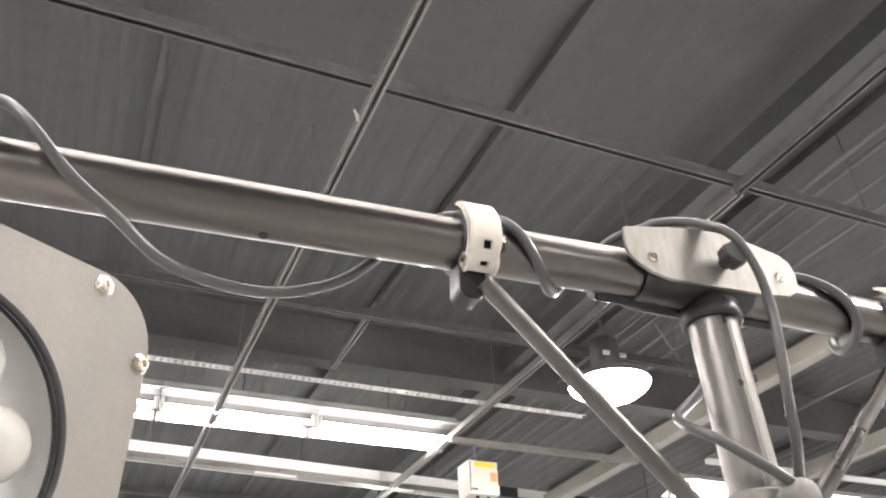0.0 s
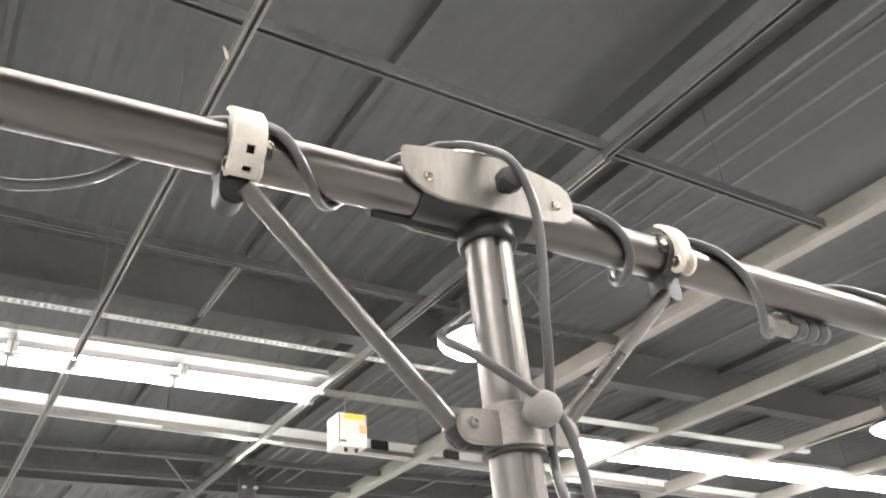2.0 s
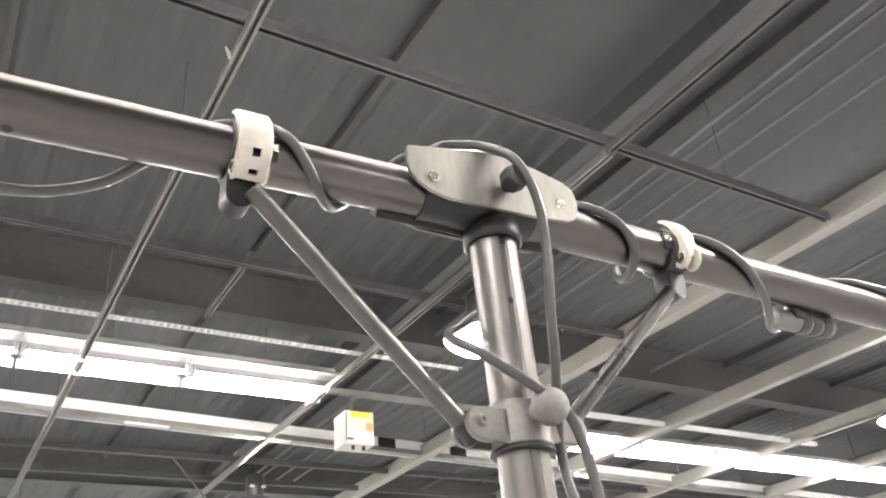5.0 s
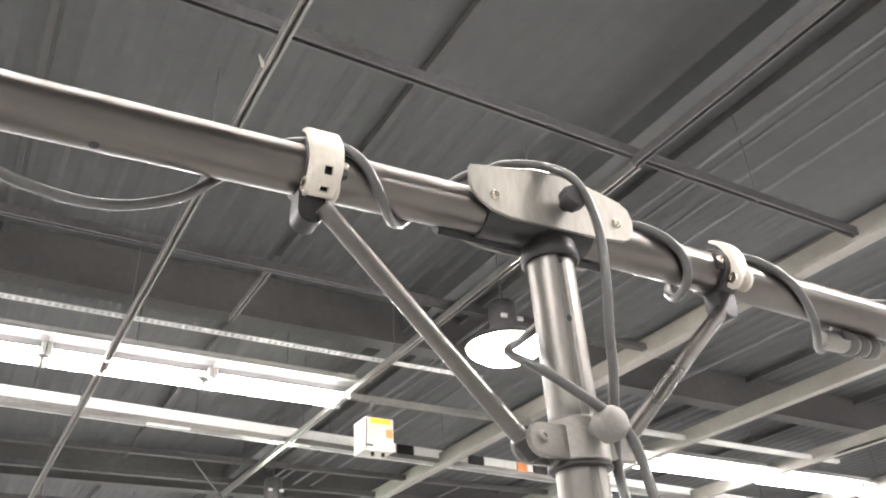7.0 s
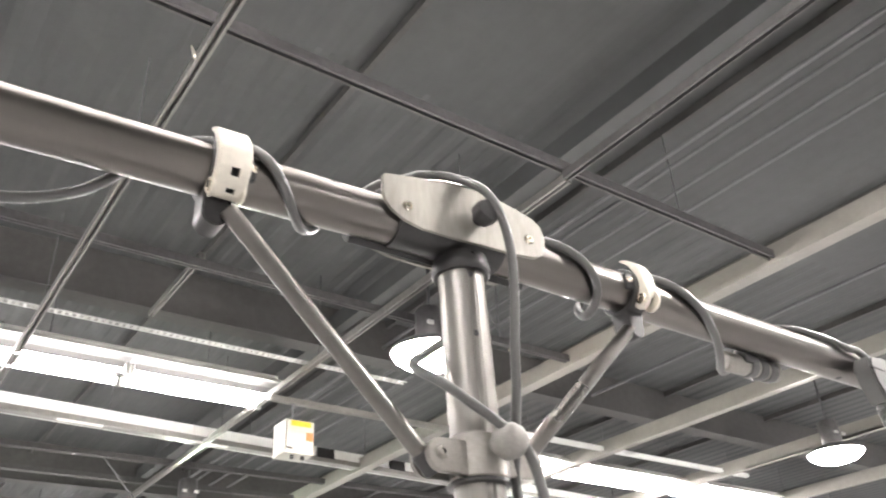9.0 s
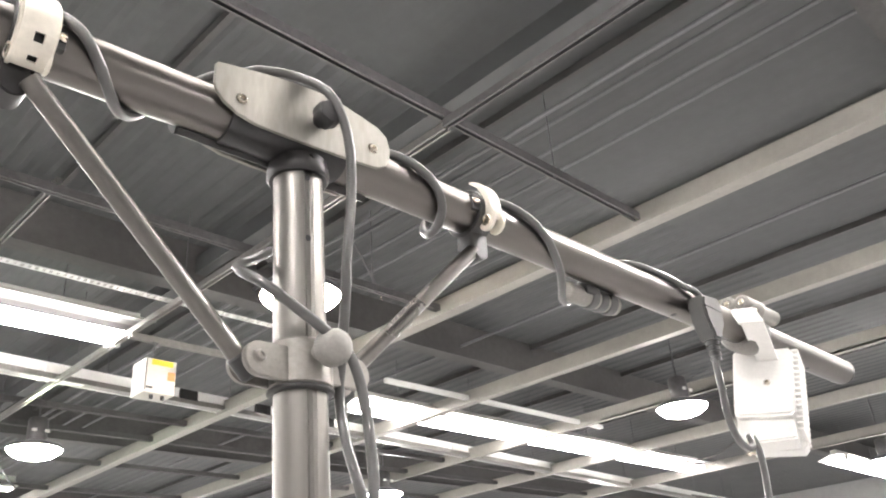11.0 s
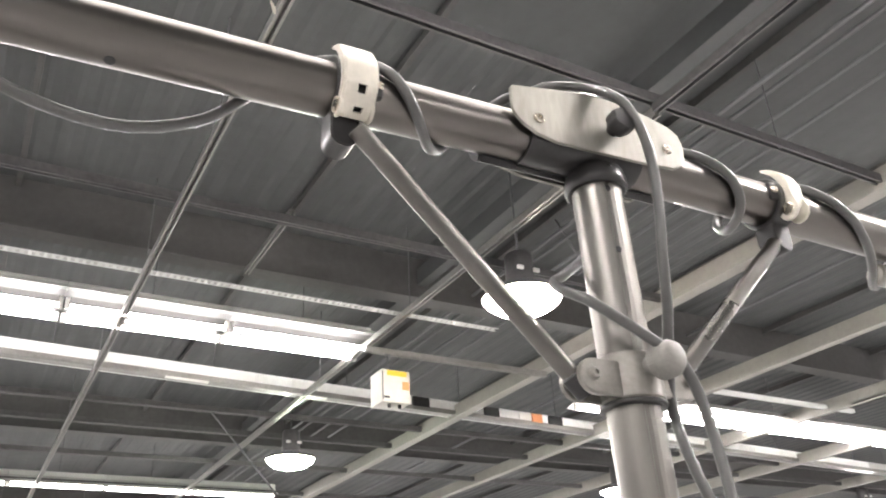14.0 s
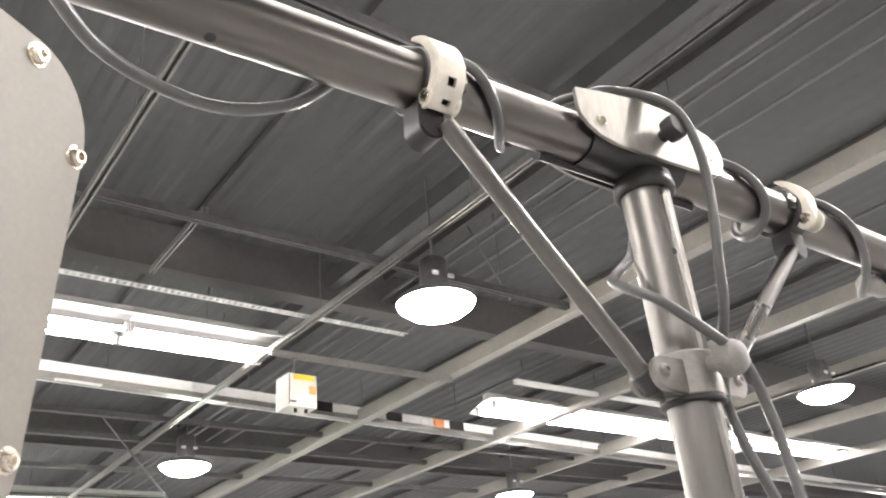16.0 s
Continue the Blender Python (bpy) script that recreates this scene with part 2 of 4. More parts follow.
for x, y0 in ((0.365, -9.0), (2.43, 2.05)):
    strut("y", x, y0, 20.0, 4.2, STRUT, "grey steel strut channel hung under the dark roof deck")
# Same strut, continued; the dark steel stands for the dimmer light on it
strut("y", 2.41, -9.0, 2.04, 4.2, DARKSTRUT, "near run of the grey steel strut, coloured dark for its dimmer light")
strut("y", 1.075, 4.05, 5.05, 4.312, STRUT, "short grey steel strut lying across a dark strut", 0.04, 0.04)
for y, x1 in ((2.04, 4.36), (4.09, 4.36), (-0.02, 4.36), (-2.08, 4.36)):
    strut("x", y, -9.0, x1, 4.251, DARKSTRUT, "dark steel strut channel lying across the hung struts", 0.05, 0.06)
for y, z, a, b in ((8.45, 4.26, -9, 20), (9.3, 4.26, -9, 20), (10.8, 4.26, -9, 20), (12.6, 4.26, -9, 20)):
    strut("x", y, a, b, z, DARKSTRUT, "dark steel strut channel far across the hall ceiling", 0.06, 0.06)


def beam(x, y0, y1, z, w=0.16):
    bm = bmesh.new()
    prof = [(-0.5 * w, 0), (0.5 * w, 0), (0.5 * w, 0.035), (0.5 * w - 0.008, 0.035), (0.5 * w - 0.008, 0.01), (0.03, 0.01), (0.03, 0.16), (-0.03, 0.16), (-0.03, 0.01), (-0.5 * w + 0.008, 0.01), (-0.5 * w + 0.008, 0.035), (-0.5 * w, 0.035)]
    profile_run(bm, prof, y1 - y0)
    ob = part("ceiling_beam", bm, BEAM, smooth=False)
    ob.matrix_basis = pose(x, y0, z, 0, 0, 90)
    return tagged(ob, "beige painted steel beam with a broad lower flange", "steel beam", "painted ceiling beams")


for x, w in ((4.37, 0.125), (6.55, 0.10), (8.7, 0.06), (10.85, 0.07), (13.5, 0.06)):
    beam(x, -9.0, 20.0, 4.2, w)
bm = bmesh.new()
box(bm, 0.10, Y1 - Y0, 0.16, (2.82, (Y0 + Y1) / 2, 4.80), 0.004)
tagged(part("joist", bm, DECK, smooth=False), "dull grey painted joist under the roof deck", "steel joist")

# girders close under the deck
for y in (-5.3, 0.1, 5.5, 10.9, 16.3):
    gd = thing("girder", (X0, y, 4.56), "dark painted steel girder under the roof deck", "steel girder", "roof girders")
    for nm, prof in (("lower_flange", [(-0.09, 0), (0.09, 0), (0.09, 0.015), (-0.09, 0.015)]), ("web", [(-0.008, 0.015), (0.008, 0.015), (0.008, 0.44), (-0.008, 0.44)])):
        bm = bmesh.new()
        profile_run(bm, prof, X1 - X0)
        part(nm, bm, GIRDER, gd, smooth=False)
for k in range(-3, 7):
    x = 1.43 + 1.98 * k
    bm = bmesh.new()
    box(bm, 0.035, Y1 - Y0, 0.06, (x, (Y0 + Y1) / 2, 4.955))
    tagged(part("purlin", bm, GIRDER, smooth=False), "slim dark grey steel purlin against the dark deck", "steel purlin", "deck purlins")
for x, z, r in ((3.36, 4.72, 0.016), (3.48, 4.72, 0.016), (3.74, 4.72, 0.014), (4.0, 4.72, 0.014), (6.1, 4.72, 0.016), (5.3, 4.7, 0.012), (7.7, 4.72, 0.016), (7.95, 4.72, 0.014)):
    bm = bmesh.new()
    rod(bm, (x, Y0, z), (x, Y1, z), r, 10)
    tagged(part("conduit", bm, PIPE), "thin painted electrical conduit run under the deck", "conduit", "ceiling conduits")


# perforated strip in front of the fluorescent row
def perforated(x0, x1, y, z):
    ob = thing("perforated_rail", (x0, y, z), "pale perforated steel rail hung in front of the tube lights", "steel rail")
    bm = bmesh.new()
    pitch, w, h = 0.05, 0.045, 0.006
    n = int((x1 - x0) / pitch)
    for k in range(n):
        box(bm, pitch - 0.028, w, h, (k * pitch + 0.011, 0, 0))
    box(bm, n * pitch, 0.011, h, (n * pitch / 2, -w / 2 + 0.0055 - 0.011, 0))
    box(bm, n * pitch, 0.011, h, (n * pitch / 2, w / 2 + 0.0055, 0))
    box(bm, n * pitch, 0.004, 0.03, (n * pitch / 2, w / 2 + 0.013, 0.012))
    part("slotted_strip", bm, TRAY, ob, smooth=False)


perforated(-6.0, 3.45, 5.20, 4.27)
strut("x", 5.83, 2.40, 4.37, 4.148, STRUT, "brown-grey steel rail between the strut and the beam", 0.05, 0.05, "steel_rail")
strut("x", 5.85, 5.25, 9.2, 4.25, TRAY, "pale steel rail in front of the second tube light row", 0.05, 0.05, "steel_rail")


# ---- fluorescent rows ----
def tube_light(x0, count, y, z, width=0.64, length=1.3, glow=None, enamel=None, tubes=(-0.2, 0.2)):
    for k in range(count):
        xa = x0 + k * length
        ob = thing("tube_light", (xa, y, z), "lit twin-tube fluorescent fitting with a white reflector", "fluorescent light", "fluorescent rows")
        bm = bmesh.new()
        hw = width / 2
        profile_run(bm, [(-hw, 0.03), (-hw + 0.004, 0.03), (-0.06, 0.105), (0.06, 0.105), (hw - 0.004, 0.03), (hw, 0.03), (0.064, 0.112), (-0.064, 0.112)], length - 0.004)
        part("reflector", bm, enamel or REFL, ob, "white reflector coloured dark against the tubes' glare" if enamel else "white enamelled reflector", smooth=False)
        bm = bmesh.new()
        box(bm, length - 0.006, 0.11, 0.07, (length / 2, 0, 0.148), 0.004)
        part("housing", bm, WHITE, ob, smooth=False)
        bm = bmesh.new()
        box(bm, length - 0.004, 0.062, 0.006, (length / 2, -hw - 0.022, 0.016), 0.0015, Matrix.Rotation(radians(35), 4, "X"))
        part("side_lip", bm, WHITE, ob, smooth=False)
        for ty in tubes:
            bm = bmesh.new()
            rod(bm, (0.045, ty, -0.002), (length - 0.045, ty, -0.002), 0.017, 10)
            part("tube", bm, glow or FLUOR, ob, "glowing fluorescent tube")
            for xe in (0.02, length - 0.026):
                bm = bmesh.new()
                box(bm, 0.03, 0.045, 0.09, (xe, ty, 0.018), 0.004)
                part("socket", bm, WHITE, ob)
        bm = bmesh.new()
        rod(bm, (length / 2, 0, 0.18), (length / 2, 0, 0.7), 0.005, 8)
        part("hanger_rod", bm, PIPE, ob)


tube_light(2.53 - 5 * 1.3, 5, 6.02, 4.26, glow=FLUOR_SOFT, enamel=REFL_DIMMED, tubes=(0.0, 0.29))
tube_light(5.62, 6, 6.78, 4.28, 0.70, glow=FLUOR_SOFT, tubes=(-0.12, 0.2))
tube_light(15.4, 3, 5.1, 4.3)
tube_light(3.9 - 5 * 1.3, 5, 12.75, 4.26, 0.34, tubes=(-0.08, 0.08))
tube_light(-1.9, 5, 15.5, 4.3)
# Unseen far rows, added to reflect as a bright line under the crossbar
tube_light(-7.0, 8, 18.4, 4.3, length=2.4)
tube_light(-7.0, 8, 21.2, 4.3, length=2.4)
# Unseen overhead rows, assumed from the crossbar's long top highlight
tube_light(-4.45, 5, 0.42, 4.32)
tube_light(-1.6, 6, -0.42, 4.32)
# Also unseen; added length to the right brightens the roof deck there
tube_light(0.9, 9, -1.15, 4.32)
tube_light(6.5, 6, -2.6, 4.32)

# busway behind the tube lights
BUS = thing("busway", (-9.0, 6.69, 4.25, 0, 0, 4.1), "long white lighting busway hung from thin rods", "busway")
bm = bmesh.new()
profile_run(bm, [(-0.05, 0.04), (-0.04, 0.0), (0.10, 0.0), (0.10, 0.03), (0.11, 0.03), (0.11, 0.15), (-0.05, 0.15)], 31.5)
part("trunking", bm, TRAY, BUS, smooth=False)
bm = bmesh.new()
profile_run(bm, [(-0.075, -0.012), (-0.06, -0.016), (0.03, -0.016), (0.03, -0.003), (-0.063, -0.003), (-0.063, 0.04), (-0.075, 0.04)], 31.5)
part("lower_flange", bm, STRUT, BUS, "grey lower flange", smooth=False)
for x in (9.62, 10.9):
    bm = bmesh.new()
    box(bm, 0.42, 0.05, 0.012, (x + 0.6, -0.075, -0.028), 0.002)
    part("clip_plate", bm, WHITE, BUS, smooth=False)
for k in range(18):
    x = 1.0 + k * 1.5
    bm = bmesh.new()
    box(bm, 0.34, 0.012, 0.085, (x, -0.057, 0.085), 0.003)
    part("cover_plate", bm, WHITE, BUS, smooth=False)
    bm = bmesh.new()
    rod(bm, (x + 0.5, 0.03, 0.15), (x + 0.5, 0.03, 0.77), 0.006, 8)
    part("hanger_rod", bm, PIPE, BUS)
for x, mat in ((12.9, BLACK), (13.9, BLACK), (14.6, ORANGE), (14.9, BLACK)):
    bm = bmesh.new()
    box(bm, 0.22 if mat is BLACK else 0.16, 0.03, 0.11, (x, -0.066, 0.085), 0.004)
    part("tap_box" if mat is BLACK else "warning_label", bm, mat, BUS, smooth=False)

# hanging sign box
SIGN = thing("hanging_box", (2.64, 5.83, 3.67), "white hanging box with a yellow label and an orange patch", "junction box")
bm = bmesh.new()
box(bm, 0.275, 0.236, 0.292, (0, 0, 0.15), 0.006)
part("case", bm, SIGNWHITE, SIGN)
for nm, mat, sx, sz, x, z in (("label", YELLOW, 0.19, 0.047, 0.01, 0.265), ("patch", ORANGE, 0.066, 0.075, 0.095, 0.16), ("seam", DARKRIM, 0.008, 0.26, -0.128, 0.15), ("catch", DARKRIM, 0.055, 0.018, -0.09, 0.045)):
    bm = bmesh.new()
    box(bm, sx, 0.004, sz, (x, -0.1203, z))
    part(nm, bm, mat, SIGN, smooth=False)
for x in (-0.04, 0.06):
    bm = bmesh.new()
    rod(bm, (x, -0.06, -0.03), (x, -0.06, 0.005), 0.016, 10)
    part("cable_gland", bm, BLACK, SIGN)
bm = bmesh.new()
rod(bm, (-0.02, 0, 0.29), (-0.02, 0, 0.483), 0.008, 8)
part("hook", bm, PIPE, SIGN)
bm = bmesh.new()
box(bm, 0.06, 0.046, 0.006, (-0.02, 0, 0.4755), 0.001)
part("hanger_plate", bm, PIPE, SIGN)


# ---- high-bay lamps ----
def high_bay(x, y, z, mat, label):
    ob = thing("high_bay_lamp", (x, y, z), label, "ceiling lamp", "high-bay lamps")
    bm = bmesh.new()
    lathe(bm, [(0, -0.10), (0.11, -0.092), (0.205, -0.064), (0.268, -0.018), (0.285, 0.02), (0.27, 0.036), (0.2, 0.05), (0, 0.05)], 36)
    part("lens", bm, mat, ob, "glowing prismatic lens")
    bm = bmesh.new()
    lathe(bm, [(0.287, 0.004), (0.294, 0.008), (0.292, 0.022), (0.276, 0.044), (0.17, 0.072), (0.11, 0.10), (0.0, 0.10), (0.0, 0.060), (0.2, 0.056), (0.273, 0.040), (0.2875, 0.021)], 36)
    part("cover", bm, PIPE, ob)
    bm = bmesh.new()
    lathe(bm, [(0, 0.098), (0.1, 0.098), (0.105, 0.108), (0.105, 0.34), (0.09, 0.36), (0, 0.36)], 20)
    part("ballast_housing", bm, DARKSTRUT, ob)
    bm = bmesh.new()
    rod(bm, (0, 0, 0.35), (0, 0, DECK_Z - z + 0.02), 0.01, 8)
    part("stem", bm, PIPE, ob)
    for s in (-1, 1):
        bm = bmesh.new()
        box(bm, 0.05, 0.02, 0.03, (s * 0.07, -0.112, 0.2), 0.003)
        part("bracket", bm, WHITE, ob)


LX, LY = 2.76, 3.9
for i in range(-2, 4):
    for j in range(-2, 4):
        x, y = LX + 5.75 * i, LY + 5.55 * j
        if x < X0 + 1 or y < Y0 + 1 or x > X1 - 1 or y > Y1 - 1:
            continue
        if (i, j) == (1, 0):
            x, y = 8.1, 4.0
        if (i, j) == (0, 1):
            x, y = 2.84, 8.98
        if (i, j) == (1, 1):
            x, y = 8.28, 9.42
        mat, word = (GREENISH, "greenish") if (i, j) == (0, 1) else (WARM, "warm") if (i, j) == (0, 0) else (NEUTRAL, "white")
        high_bay(x, y, 3.92, mat, "lit round high-bay lamp with a %s glow" % word)


# ---- the light stand ----
R = 0.0228
MX, MY = 0.087, 0.074
LEAN_X, LEAN_Y = -0.045, -0.030


def bar_axis(x):
    return Vector((x, 0.0145 - 0.036 * x, 2.0 + (0.02 * x if x < 0 else -0.025 * x)))


def on_bar(x, deg, r=R):
    """A point round the crossbar: 0 degrees faces the front, 90 is above."""
    a = radians(deg)
    return bar_axis(x) + Vector((0, -r * math.cos(a), r * math.sin(a)))


def bar_frame(x):
    d = (bar_axis(x + 0.01) - bar_axis(x - 0.01)).normalized()
    up = (Vector((0, 0, 1)) - d * d.z).normalized()
    return basis(bar_axis(x), d, up.cross(d), up)


STAND = thing("light_stand", (MX, MY, 0), "metal T-shaped work light stand with clamped braces", "light stand")


def sp(name, bm, mat, label="", parent=None, smooth=True):
    """A part of the stand, built in world places."""
    bmesh.ops.translate(bm, vec=(-MX, -MY, 0), verts=bm.verts)
    return part(name, bm, mat, parent or STAND, label, smooth)


def lean(bm):
    for v in bm.verts:
        v.co.x += LEAN_X * v.co.z
        v.co.y += LEAN_Y * v.co.z
    return bm


# mast with a groove down its front
def grooved(bm, r, z0, z1, groove_deg, half_deg=8.0, depth=0.0030):
    angs = []
    n = 64
    for k in range(n):
        a = 360.0 * k / n
        angs.append((a, r))
    prof = []
    for a, rr in angs:
        d = abs((a - groove_deg + 180) % 360 - 180)
        prof.append((a, r - depth if d < half_deg else r))
    a0 = [bm.verts.new((rr * math.cos(radians(a)), rr * math.sin(radians(a)), z0)) for a, rr in prof]
    a1 = [bm.verts.new((rr * math.cos(radians(a)), rr * math.sin(radians(a)), z1)) for a, rr in prof]
    for k in range(n):
        bm.faces.new((a0[k], a0[(k + 1) % n], a1[(k + 1) % n], a1[k]))
    bm.faces.new(a0[::-1])
    bm.faces.new(a1)


GR = -101.0
bm = bmesh.new()
grooved(bm, R, 0.02, 1.974, GR)
MASTOB = part("mast", lean(bm), MAST, STAND, "fluted anodised aluminium mast tube")
for z in (1.9525, 1.892, 1.655, 1.4, 1.15):
    bm = bmesh.new()
    a = radians(GR)
    d = Vector((math.cos(a), math.sin(a), 0))
    rod(bm, d * (R - 0.008) + Vector((0, 0, z)), d * (R - 0.0022) + Vector((0, 0, z)), 0.0032, 14)
    part("pin_hole", lean(bm), DARKRIM, MASTOB, "dark drilled pin hole")
bm = bmesh.new()
lathe(bm, [(0, 0), (0.24, 0), (0.25, 0.006), (0.25, 0.016), (0.04, 0.03), (0.03, 0.09), (0, 0.09)], 40)
part("base", bm, BLACK, STAND)

# crossbar: two tubes that meet in the saddle
for nm, xa, xb, lab in (("crossbar", -0.86, -0.001, "dark brushed metal crossbar tube"), ("crossbar", 0.001, 1.17, "")):
    bm = bmesh.new()
    rod(bm, bar_axis(xa), bar_axis(xb), R, 48, 0.002)
    t = sp(nm, bm, TUBE, lab)
    for x in ((-0.425, -0.70) if xa < 0 else (0.62, 1.02)):
        bm = bmesh.new()
        rod(bm, on_bar(x, -88, R - 0.004), on_bar(x, -88, R + 0.0004), 0.0046, 16)
        sp("pin_hole", bm, DARKRIM, "dark drilled pin hole", t)
    bm = bmesh.new()
    e = xa if xa < 0 else xb
    s = -1 if xa < 0 else 1
    lathe(bm, [(0, 0), (R - 0.0025, 0), (R - 0.0025, 0.015), (R + 0.0006, 0.016), (R + 0.0006, 0.02), (R - 0.004, 0.024), (0, 0.024)], 32, axis_matrix(bar_axis(e - s * 0.017), bar_axis(e + s * 0.01)))
    sp("end_cap", bm, BLACK, "", t)

# saddle under the joint
def cradle(a0, a1, r_out, x0, length, label):
    bm = bmesh.new()
    n = 12
    angs = [a0 + (a1 - a0) * k / n for k in range(n + 1)]
    sec = [(-R * 1.02 * math.cos(radians(a)), R * 1.02 * math.sin(radians(a))) for a in angs]
    out = [(-r_out * math.cos(radians(a)), r_out * math.sin(radians(a))) for a in reversed(angs)]
    profile_run(bm, sec + out, length)
    es = [e for e in bm.edges if abs(e.verts[0].co.x - e.verts[1].co.x) < 1e-6]
    bmesh.ops.bevel(bm, geom=es, offset=0.0016, segments=2, affect="EDGES")
    f = basis(bar_axis(0), Vector((1, -0.036, 0)).normalized(), Vector((0.036, 1, 0)).normalized(), (0, 0, 1))
    bmesh.ops.transform(bm, matrix=f @ Matrix.Translation((x0, 0, -0.001)), verts=bm.verts)
    return sp("saddle", bm, BLACK, label)


cradle(180, 244, 0.0305, -0.118, 0.205, "black moulded saddle under the crossbar")
cradle(244.5, 350, 0.0258, -0.082, 0.122, "")
bm = bmesh.new()
lathe(bm, [(R + 0.0003, 1.957), (0.0268, 1.957), (0.0288, 1.9595), (0.0288, 1.9675), (0.0275, 1.970), (0.0270, 1.976), (R + 0.0003, 1.976)], 40, close=True)
part("mast_cap", lean(bm), BLACK, STAND, "black ring at the mast's top")

# joint plates
PS = 0.08
PF = basis((0, -0.016, 0), Vector((1, -PS, 0)).normalized(), Vector((PS, 1, 0)).normalized(), (0, 0, 1))
OUT = [(-0.1065, 2.008), (-0.1065, 2.0265), (-0.1045, 2.0295), (-0.080, 2.0335), (-0.058, 2.0370), (-0.030, 2.0402), (-0.004, 2.041), (0.022, 2.0385), (0.044, 2.033), (0.066, 2.0265), (0.076, 2.019), (0.0795, 2.006), (0.0785, 1.994), (0.0740, 1.985), (0.064, 1.979), (0.03, 1.9775), (-0.035, 1.9775), (-0.066, 1.9785), (-0.084, 1.983), (-0.097, 1.991), (-0.1045, 2.000)]
bm = bmesh.new()
slab(bm, OUT, 0.004, PF @ Matrix.Translation((0, -0.004, 0)), 0.0006)
HP = sp("joint_plate", bm, PLATE, "satin steel joint plate with an arched top")
bm = bmesh.new()
slab(bm, OUT, 0.004, basis((0, 0.0415, 0), Vector((1, -0.036, 0)).normalized(), Vector((0.036, 1, 0)).normalized(), (0, 0, 1)), 0.0006)
sp("joint_plate", bm, PLATE)


def pan_screw(r=0.0042, h=0.003):
    bm = bmesh.new()
    lathe(bm, [(r * 1.25, 0), (r * 1.25, 0.0006), (r, 0.0008), (r, h * 0.55), (r * 0.75, h), (r * 0.45, h), (r * 0.4, h * 0.45), (0, h * 0.4)], 18)
    return bm


def front_of_plate(x, z, y=-0.004):
    return PF @ Vector((x, y, z))


for x, z in ((-0.081, 1.999), (0.058, 1.999)):
    bm = pan_screw()
    p = front_of_plate(x, z)
    bmesh.ops.transform(bm, matrix=axis_matrix(p, p + Vector((-PS, -1, 0))), verts=bm.verts)
    sp("screw", bm, SCREW, "bright socket screw", HP)
# pivot knob
bm = bmesh.new()
prof = [(0.006, 0), (0.006, 0.007), (0.0125, 0.008), (0.0132, 0.0105), (0.0132, 0.019), (0.0118, 0.022), (0.006, 0.0228), (0, 0.0228)]
vs = lathe(bm, prof, 48)
for v in vs:
    a = math.atan2(v.co.y, v.co.x)
    rr = math.hypot(v.co.x, v.co.y)
    if rr > 0.011:
        k = 1 - 0.10 * (0.5 + 0.5 * math.cos(6 * a))
        v.co.x *= k
        v.co.y *= k
p = front_of_plate(-0.003, 2.0045)
bmesh.ops.transform(bm, matrix=axis_matrix(p, p + Vector((-PS, -1, 0.05))), verts=bm.verts)
sp("pivot_knob", bm, BLACK, "black lobed pivot knob", HP)


